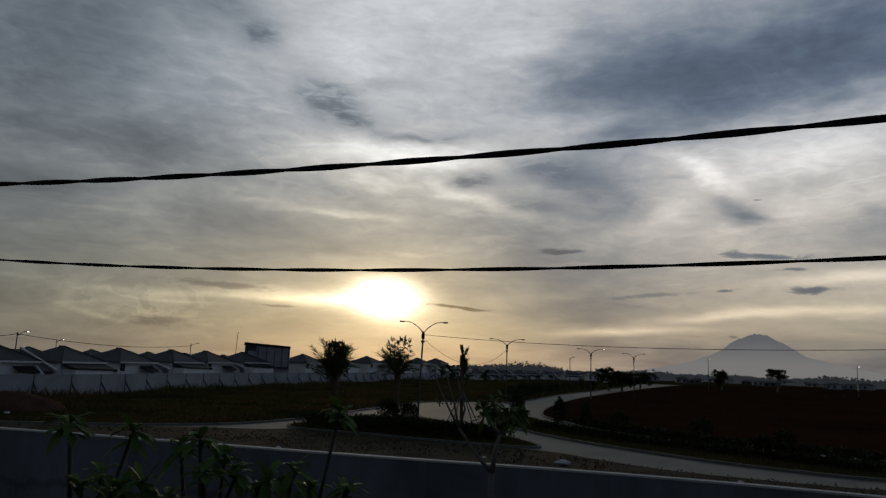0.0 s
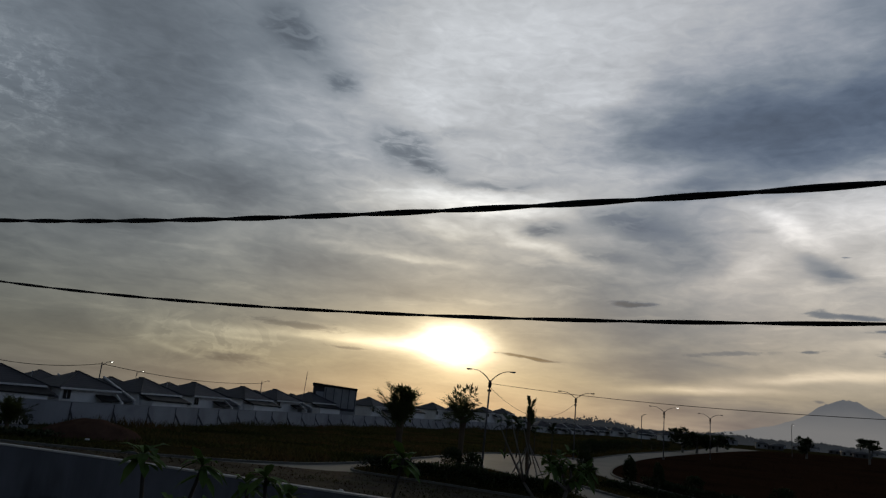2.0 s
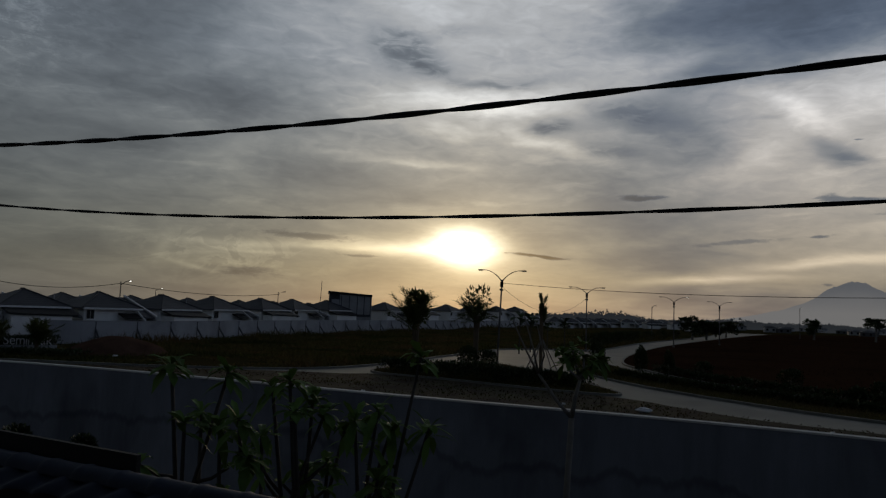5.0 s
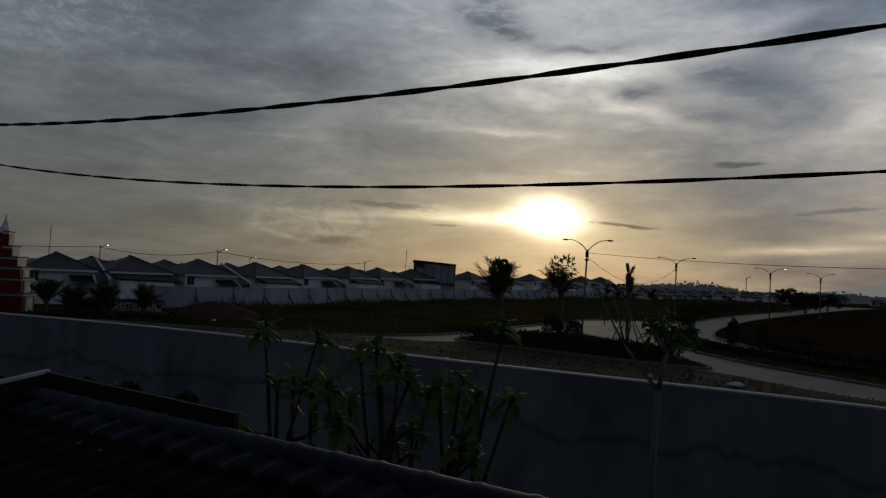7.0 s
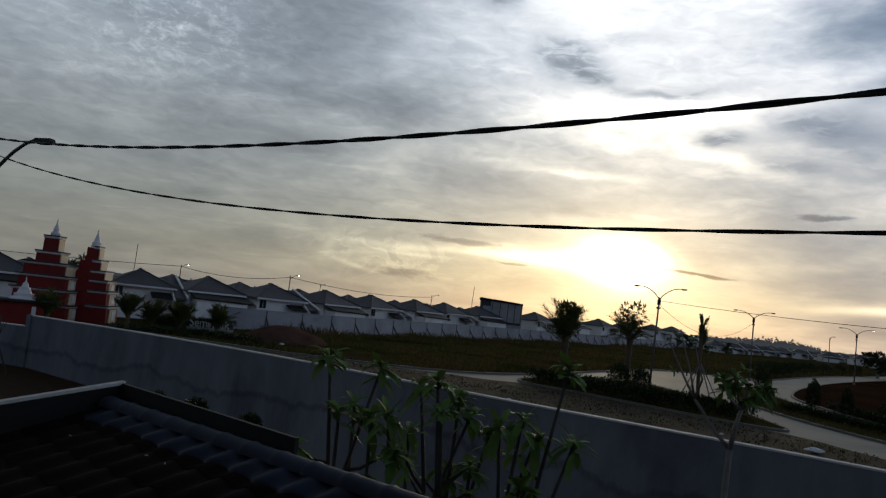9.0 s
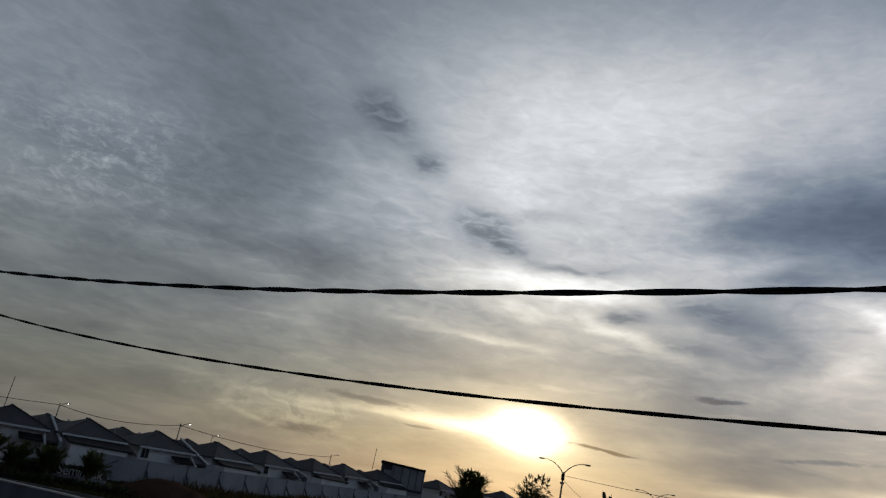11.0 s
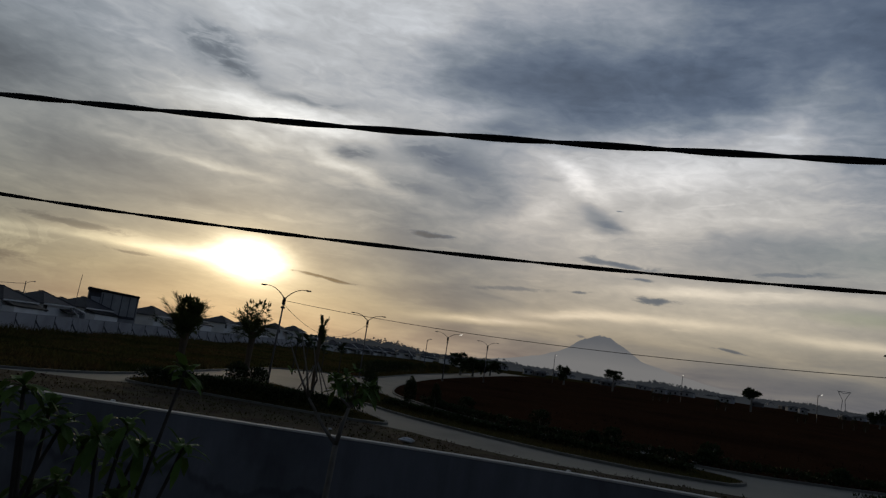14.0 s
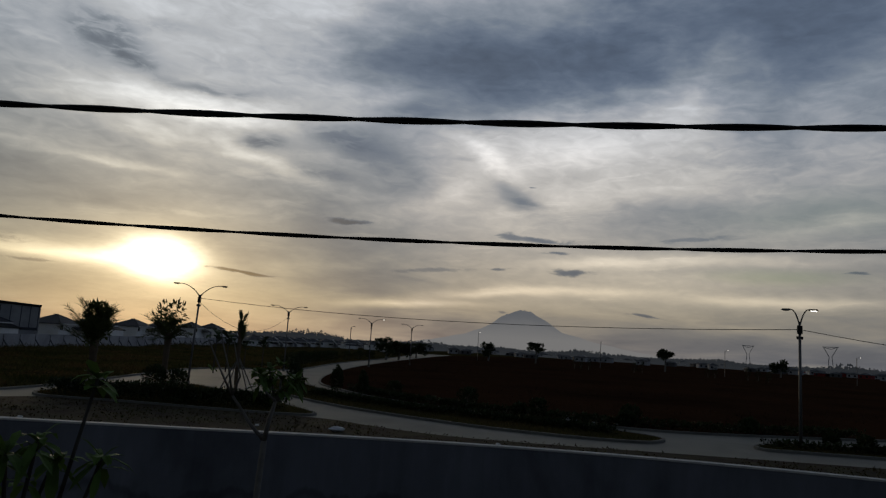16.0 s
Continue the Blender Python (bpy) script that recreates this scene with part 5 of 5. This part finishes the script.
banana(polar(-0.15, 84), 6.2, "tall broad-leaved sapling with dark hanging leaves")
banana(polar(0.75, 88), 6.0, "tall broad-leaved sapling with dark hanging leaves")
banana(polar(3.45, 92), 5.2, "tall broad-leaved sapling with dark hanging leaves")
banana(polar(2.1, 96), 4.8, "tall broad-leaved sapling with dark hanging leaves")

# beds: hedge, round shrubs and clipped cones
shrub((-4.6, 60.6), (0.85, 0.85, 0.9), "dark round clipped shrub under a palm", 420)
shrub((-3.0, 61.6), (0.95, 0.9, 0.75), "dark round clipped shrub under a palm", 420)
shrub((7.3, 69.0), (0.75, 0.7, 1.1), "leafy upright shrub on the median nose", 340)
shrub((10.1, 61.0), (0.5, 0.5, 1.2), "dark clipped columnar shrub on the median", 340)
shrub((11.6, 57.0), (0.36, 0.36, 1.15), "slim clipped columnar shrub on the median", 260)
shrub((6.9, 63.5), (0.8, 0.7, 0.7), "low leafy shrub on the median", 300)


def hedge(line, width, height, label, n, z=0.1):
    g = Geo()
    pts = [Vector((*p, 0)) for p in line]
    total = sum((b - a).length for a, b in zip(pts, pts[1:]))
    for a, b in zip(pts, pts[1:]):
        k = int(n * (b - a).length / total)
        for _ in range(k):
            c = a.lerp(b, rng.random())
            hh = height * (0.8 + 0.25 * noise.noise((c.x * 0.5, c.y * 0.5, 3)))
            shaggy(g, (c.x + rng.uniform(-width, width) / 2, c.y + rng.uniform(-width, width) / 2, z + hh * rng.random() ** 0.6), (0.15, 0.15, 0.12), 3, 0.26, 0.12)
    return tagged(g.ob("hedge", M_SHRUB), label, "hedge")


hedge([(-10.2, 53.4), (-5, 50.8), (1, 48.4), (4.4, 47.6)], 1.3, 1.15, "dark low clipped hedge in the palm bed", 2600)
hedge([(8.2, 60), (10.2, 56), (13.2, 50.6), (18.6, 44), (23.8, 38.6)], 0.9, 0.42, "dark low hedge along the median bed", 2200)
hedge([(12.4, 66), (14.6, 59.0), (19.4, 50.2), (25.5, 43.8), (33, 40.8), (44, 39.4)], 1.4, 0.55, "dark scrubby hedge on the edge of the red field", 2600)
hedge([(31.5, 34.0), (38, 32.0), (50, 27)], 1.0, 0.4, "low dark groundcover under a street lamp", 900)
for i, (x, y) in enumerate(((11.9, 108), (14.5, 117), (17.5, 127), (21, 138), (25, 148), (29.5, 159), (34.5, 170), (40, 183), (15.7, 122), (19, 132), (23, 143))):
    shrub((x - 1.4, y + 0.6), (1.5, 1.3, rng.uniform(0.9, 1.2)), "dark rounded roadside shrub", 340, group="roadside shrubs")
for x, y, s in ((15.5, 62, 0.8), (20, 55, 0.9), (24, 50, 0.7), (29, 45, 0.8), (21.5, 47.8, 0.55), (27.5, 43.2, 0.6), (36, 41, 0.6)):
    shrub((x, y), (s, s, s * 0.8), "low dark scrub on the red field", 200, group="field scrub")
shrub((35.5, 33.6), (0.5, 0.4, 0.45), "small dark shrub beside a street lamp", 160)
shrub((37.5, 32.9), (0.6, 0.4, 0.45), "small dark shrub beside a street lamp", 160)

# young palms and bushes by the gate and the sign
for az, r, h, n in ((-42.9, 66, 3.1, 20), (-41.2, 67, 2.0, 22), (-39.2, 69, 1.9, 22), (-36.4, 69, 2.1, 26), (-48.2, 64, 2.0, 20)):
    fronded(polar(az, r), h * 0.45, 0.14, 0.18, 0.5, "young feathery palm beside the gate", n + 16, 2.5, 2.4, droop=0.3)
hedge([polar(-43.5, 66), polar(-39, 67.5), polar(-36, 67), polar(-34, 66)], 2.2, 0.45, "low dark hedge under the sign letters", 1500, 0.0)


def mound():
    g = Geo()
    cx, cy = polar(-31.2, 69)
    n = 28
    for j in range(n + 1):
        for i in range(n + 1):
            u, v = 2 * i / n - 1, 2 * j / n - 1
            h = max(0.0, 1 - u * u - v * v) ** 0.8 * (1.5 + 0.5 * noise.noise((u * 2.2, v * 2.2, 5))) - 0.08
            g.v.append((cx + u * 4.0 + v * 1.2, cy + v * 3.2, h))
    for j in range(n):
        for i in range(n):
            a = j * (n + 1) + i
            g.f.append((a, a + 1, a + n + 2, a + n + 1))
    tagged(g.ob("soil_mound", M_HEAP, smooth=True), "heap of red-brown soil on the grass", "soil mound")


mound()

hedge([polar(-41.5, 72.5), polar(-38.5, 73), polar(-35.4, 72)], 1.4, 1.5, "dark hedge behind the sign letters", 1800, 0.0)

# small round topiary and a staked sapling behind the tiled roof
for az, r, top in ((-40.2, 10.5, -8.75), (-37.3, 10.2, -9.1), (-33.1, 9.6, -10.0)):
    x, y = polar(az, r)
    z0 = -0.5
    zt = EYE + r * math.tan(radians(top))
    e = thing("topiary", "small round clipped topiary on a thin stem", "shrub", (x, y, z0), 0, "topiary balls")
    Geo().tube([(0, 0, 0), (0, 0, zt - z0 - 0.1)], 0.03, 6).ob("stem", M_BARK, e)
    g = Geo()
    shaggy(g, (0, 0, zt - z0 - 0.16), (0.17, 0.17, 0.16), 900, 0.055, 0.035)
    g.ob("foliage", M_SHRUB, e)


def staked_sapling():
    x, y = polar(-50.9, 30.5)
    e = thing("staked_sapling", "bare sapling tied to three wooden stakes", "tree", (x, y, 0.75))
    Geo().tube([(0, 0, 0), (0.05, 0, 1.1), (0.0, 0, 2.1)], [0.05, 0.04, 0.02], 6).ob("trunk", M_STEM, e)
    for a in (0.3, 2.4, 4.5):
        Geo().tube([(math.cos(a) * 0.55, math.sin(a) * 0.55, 0), (0, 0, 1.15)], 0.035, 5).ob("stake", M_STEM, e)
    for a, l in ((0.5, 0.7), (2.0, 0.6), (3.6, 0.75), (5.2, 0.5)):
        Geo().tube([(0.03, 0, 1.3), (math.cos(a) * 0.3, math.sin(a) * 0.3, 1.3 + l)], [0.02, 0.008], 5).ob("twig", M_STEM, e)


staked_sapling()


# ---------------------------------------------------------------- grass
def blades(name, spots, h0, h1, w, mat, label):
    g = Geo()
    for x, y, z, k in spots:
        h = rng.uniform(h0, h1) * k
        a = rng.uniform(0, math.pi)
        dx, dy = math.cos(a) * w, math.sin(a) * w
        lx, ly = rng.gauss(0, 0.5) * h, rng.gauss(0, 0.5) * h
        g.v += [(x - dx, y - dy, z), (x + dx, y + dy, z), (x + lx, y + ly, z + h)]
        b = len(g.v)
        g.f.append((b - 3, b - 2, b - 1))
    return tagged(g.ob(name, mat), label, "grass", kind="stuff")


def inside(p, poly):
    x, y = p
    hit = False
    for i in range(len(poly)):
        (x1, y1), (x2, y2) = poly[i - 1], poly[i]
        if (y1 > y) != (y2 > y) and x < (x2 - x1) * (y - y1) / (y2 - y1) + x1:
            hit = not hit
    return hit


def scatter(poly, n, z, clump=0.12, seed=0.0):
    xs, ys = [p[0] for p in poly], [p[1] for p in poly]
    out = []
    while len(out) < n:
        x, y = rng.uniform(min(xs), max(xs)), rng.uniform(min(ys), max(ys))
        k = 0.75 + 0.9 * noise.noise((x * clump, y * clump, seed)) + 0.35 * noise.noise((x * clump * 4, y * clump * 4, seed + 9))
        if k > 0.3 and inside((x, y), poly):
            out.append((x, y, z, k))
    return out


field_left = [(-50, 50), (-26, 50), (-17, 54), (-12.5, 61), (-9, 75), (-3.5, 94), (4, 101), (11, 106), (22, 140), (45, 200), (10, 270), (-8, 215), (-23.5, 158), (-32, 126), (-37.5, 100), (-40, 80), (-44, 69), (-47, 60)]
near_left = [(x, y, z, min(2.6, 0.35 + 0.9 * k * k)) for x, y, z, k in scatter(field_left, 100000, -0.04, 0.10) if y < 140 or rng.random() < 0.6]
blades("tall_grass", near_left, 0.12, 0.42, 0.12, M_BLADES, "rank olive and brown grass of the fallow field")
verge_poly = [(-60, 28), (-32, 27), (-24, 22.5), (-12, 20.6), (-2.6, 18), (3.6, 16.4), (8.4, 14.6), (12.9, 11.9), (20, 6.4), (40, -6), (60, 12), (32, 27.4), (20, 33), (12, 37), (6.8, 42.2), (4.6, 43.8), (0.8, 45.3), (-5, 48.5), (-10.2, 50.6), (-18.5, 49.2), (-26, 47.4), (-60, 45)]
blades("verge_grass", scatter(verge_poly, 30000, 0.04, 0.35, 3.0), 0.03, 0.17, 0.05, M_STRAW, "dry straw-coloured tufts along the verge")
edge_grass = []
for p, q in zip(far_line, far_line[1:]):
    for _ in range(int((Vector(q) - Vector(p)).length * 42)):
        s, d = rng.random(), rng.uniform(0.1, 5.0)
        m = Vector(p).lerp(Vector(q), s)
        t = (Vector(q) - Vector(p)).normalized()
        x, y = m.x + t.y * d, m.y - t.x * d
        k = 0.8 + 1.3 * noise.noise((x * 0.13, y * 0.13, 4.0))
        if k > 0.25:
            edge_grass.append((x, y, -0.04, k))
blades("wall_side_grass", edge_grass, 0.3, 1.0, 0.08, M_BLADES, "ragged tall grass at the foot of the boundary wall")
field_poly = [(13, 66), (16, 60), (21, 51.5), (27.5, 44.5), (36, 41.5), (60, 40), (140, 60), (260, 300), (110, 300), (76, 240), (34, 142), (19, 102), (13, 79)]
blades("field_grass", scatter(field_poly, 30000, 0.1, 0.06, 6.0), 0.08, 0.32, 0.05, M_SOILGRASS, "sparse brown dry grass on the red field")
for line, nm in ((line_palms, 5200), (line_median, 4200), (line_lamp, 2200)):
    blades("bed_grass", scatter(line[::3], nm, 0.11, 0.4, 8.0), 0.06, 0.3, 0.03, M_BLADES, "short green grass in a kerbed bed")


# ---------------------------------------------------------------- litter and a parked van
def plastic_bag():
    g = Geo()
    n = 10
    for j in range(n + 1):
        for i in range(n):
            a, b = 2 * math.pi * i / n, math.pi * j / n
            r = 1 + 0.35 * noise.noise((math.cos(a) * 1.5, math.sin(a) * 1.5, b * 1.5))
            g.v.append((6.4 + 0.42 * r * math.sin(b) * math.cos(a), 37.4 + 0.2 * r * math.sin(b) * math.sin(a), 0.16 + 0.13 * r * math.cos(b)))
    for j in range(n):
        for i in range(n):
            g.f.append((j * n + i, j * n + (i + 1) % n, (j + 1) * n + (i + 1) % n, (j + 1) * n + i))
    tagged(g.ob("plastic_bag", M_BAG), "crumpled white plastic bag on the verge", "litter")


plastic_bag()
for x, y, s in ((-9, 40, 0.16), (-3.2, 36, 0.12), (2.4, 39, 0.14), (14.0, 33.6, 0.14), (24.5, 45.5, 0.5), (27.0, 43.6, 0.35), (25.6, 44.2, 0.3), (-33.5, 55, 0.25)):
    g = Geo()
    g.frustum((x, y, 0.05), s * 1.6, s, s * 1.1, s * 0.6, s * 0.5)
    tagged(g.ob("litter_scrap", M_BAG), "small scrap of pale litter on the ground", "litter", "litter scraps")


def van(at, turn):
    e = thing("parked_van", "pale van parked far off beyond the grass", "van", (*at, 0.0), turn)
    g = Geo()
    g.frustum((0, 0, 0.45), 4.6, 1.8, 4.4, 1.75, 0.65)
    g.frustum((-0.35, 0, 1.1), 3.7, 1.7, 2.9, 1.45, 0.85)
    g.ob("body", M_CAR, e)
    for x in (-1.5, -0.3, 0.8):
        Geo().box((x, -0.8, 1.5), (0.85, 0.1, 0.5)).ob("window", M_GLASS, e)
    Geo().box((1.35, 0, 1.5), (0.1, 1.3, 0.5)).ob("windscreen", M_GLASS, e)
    for x in (-1.45, 1.45):
        for y in (-0.8, 0.8):
            w = Geo().tube([(x, y - 0.1, 0.33), (x, y + 0.1, 0.33)], 0.33, 14).ob("wheel", M_DARK, e)
            Geo().tube([(x, y - 0.12, 0.33), (x, y + 0.12, 0.33)], 0.18, 10).ob("rim", M_STEEL, w)


van((67.0, 292), 62)


# ---------------------------------------------------------------- distance
def far_woods():
    g = Geo()
    for i in range(1500):
        az = rng.uniform(-60, 64)
        left = az < 1.0
        r = rng.uniform(520, 1100)
        x, y = polar(az, r)
        swell = 0.6 + 0.55 * noise.noise((az * 0.22, 4.0, 1.0)) + (0.35 if 1.5 < az < 9 else 0.0)
        h = (6.0 + 5.5 * rng.random()) * max(0.45, swell) * (0.4 if left else 0.9)
        w = rng.uniform(9, 20)
        for _ in range(44):
            a, q = rng.uniform(0, 6.283), rng.random() ** 0.5
            s = w * rng.uniform(0.07, 0.14)
            c = Vector((x + math.cos(a) * q * w, y + math.sin(a) * q * w, h * (0.25 + 0.75 * rng.random()) * math.sqrt(max(0.05, 1 - 0.8 * q * q))))
            b = rng.uniform(0, 3)
            g.add([c + Vector((math.cos(b) * s, math.sin(b) * s, -s * 0.5)), c + Vector((-math.cos(b) * s, math.sin(b + 1) * s, -s * 0.4)), c + Vector((0.5 * s * math.cos(b + 2), 0.5 * s, s * 0.55))], [(0, 1, 2)])
        g.frustum((x, y, -1), w * 1.9, w * 1.9, w * 1.1, w * 1.1, h * 0.5)
    tagged(g.ob("far_woods", M_FAR), "low line of far trees with painted haze", "woods", kind="stuff")


far_woods()


def far_tree(az, r, top_el, spread, label, flat=False):
    x, y = polar(az, r)
    h = EYE + r * math.tan(radians(top_el))
    e = thing("far_tree", label, "tree", (x, y, 0.0), 0, "far trees")
    Geo().tube([(0, 0, 0), (0.2, 0, h * 0.5), (0, 0, h * 0.85)], [0.35, 0.25, 0.12], 6).ob("trunk", M_BARK, e)
    g = Geo()
    for _ in range(14):
        a, d = rng.uniform(0, 6.28), rng.random() ** 0.5
        c = (math.cos(a) * spread * d, math.sin(a) * spread * d, h * (rng.uniform(0.62, 0.92) if flat else rng.uniform(0.35, 0.9)))
        shaggy(g, c, (spread * 0.35, spread * 0.35, h * (0.05 if flat else 0.11)), 60, 0.9, 0.45)
    g.ob("crown", M_SHRUB, e)


far_tree(25.3, 260, 0.62, 2.9, "flat-topped spreading tree beyond the red field", True)
far_tree(35.3, 260, 0.62, 2.4, "flat-topped spreading tree beyond the red field", True)
far_tree(21.5, 250, 0.42, 2.2, "round dark tree beyond the red field")
far_tree(13.2, 185, 0.2, 3.2, "leafy tree beside the far road")
far_tree(14.2, 190, -0.2, 3.0, "leafy tree beside the far road")
far_tree(15.6, 230, -0.1, 3.6, "leafy tree beside the far road")
far_tree(-47.3, 98, 0.75, 2.4, "dark round tree between the gate towers")
far_tree(43.4, 300, 0.5, 3.0, "thin leafy tree beyond the red field")
for az in (28.4, 28.9, 29.5, 33.0, 33.6, 38.4, 38.9, 41.2, 41.9, 42.6):
    x, y = polar(az, 215)
    shrub((x, y), (0.8, 0.8, rng.uniform(1.3, 2.0)), "slim dark columnar shrub at the field's far edge", 90, group="column shrubs")


def far_building(az, r, w, h, mat, roof):
    x, y = polar(az, r)
    e = thing("far_building", "small pale far-off building with a low roof", "building", (x, y, 0), -az + rng.uniform(-20, 20), "far buildings")
    Geo().box((0, 0, h / 2), (w, 7, h)).ob("wall", mat, e)
    g = Geo()
    hip(g, -w / 2 - 0.4, w / 2 + 0.4, -3.9, 3.9, h + 0.1, 1.2)
    g.ob("roof", roof, e)
    for i in range(max(1, int(w / 3))):
        Geo().box((-w / 2 + 1.5 + 3 * i, -3.52, h * 0.55), (1.0, 0.08, 1.1)).ob("window", M_GLASS, e)


for i in range(64):
    az = 15.5 + 39 * (i + rng.random()) / 64
    red = 44.5 < az < 49 and i % 2 == 0
    far_building(az, rng.uniform(400, 640), rng.uniform(4, 9), rng.uniform(1.6, 2.6), M_RED if red else (M_FARWALL if i % 3 else M_OWN), M_OWN if i % 2 else M_ROOF)


def pylon(az, r, top_el):
    x, y = polar(az, r)
    h = EYE + r * math.tan(radians(top_el))
    e = thing("pylon", "lattice power pylon on the horizon with painted haze", "pylon", (x, y, 0), -az, "pylons")
    s = h / 30
    for sx in (-1, 1):
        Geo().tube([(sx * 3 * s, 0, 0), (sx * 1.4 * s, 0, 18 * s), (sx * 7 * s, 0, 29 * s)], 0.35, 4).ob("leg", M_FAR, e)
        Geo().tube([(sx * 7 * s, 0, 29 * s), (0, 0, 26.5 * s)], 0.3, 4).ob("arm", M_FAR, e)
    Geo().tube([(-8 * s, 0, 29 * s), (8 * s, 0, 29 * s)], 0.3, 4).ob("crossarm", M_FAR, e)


pylon(46.6, 800, 1.55)
pylon(41.2, 1000, 1.35)


def mountain():
    """A broad volcano on the horizon with a flattened, notched top."""
    g = Geo()
    cx, cy = polar(23.9, 4000)
    n, rings = 140, 30
    reach = [0, 56, 84, 130, 182, 240, 320, 500, 760]
    height = [222, 214, 196, 168, 132, 103, 80, 40, -2]
    for j in range(rings + 1):
        q = 800 * (j / rings) ** 1.5
        for i in range(n):
            a = 2 * math.pi * i / n
            wide = 1.0 + 0.1 * math.cos(a + 0.3) + 0.05 * noise.noise((math.cos(a) * 2, math.sin(a) * 2, 3))
            k = q / 800
            h = float(np.interp(q, reach, height)) + 20 * (1 - k) * noise.noise((math.cos(a) * 9 * k + 1, math.sin(a) * 9 * k, 7))
            h += 14 * max(0.0, 1 - k * 4) * noise.noise((math.cos(a) * 40 * k, math.sin(a) * 40 * k, 2))
            g.v.append((cx + q * wide * math.cos(a), cy + q * wide * math.sin(a), h))
    for j in range(rings):
        for i in range(n):
            b = (i + 1) % n
            g.f.append((j * n + i, j * n + b, (j + 1) * n + b, (j + 1) * n + i))
    tagged(g.ob("backdrop_mountain", M_MOUNT, smooth=True), "blue-grey volcano on the horizon with painted haze", "mountain", kind="structure")


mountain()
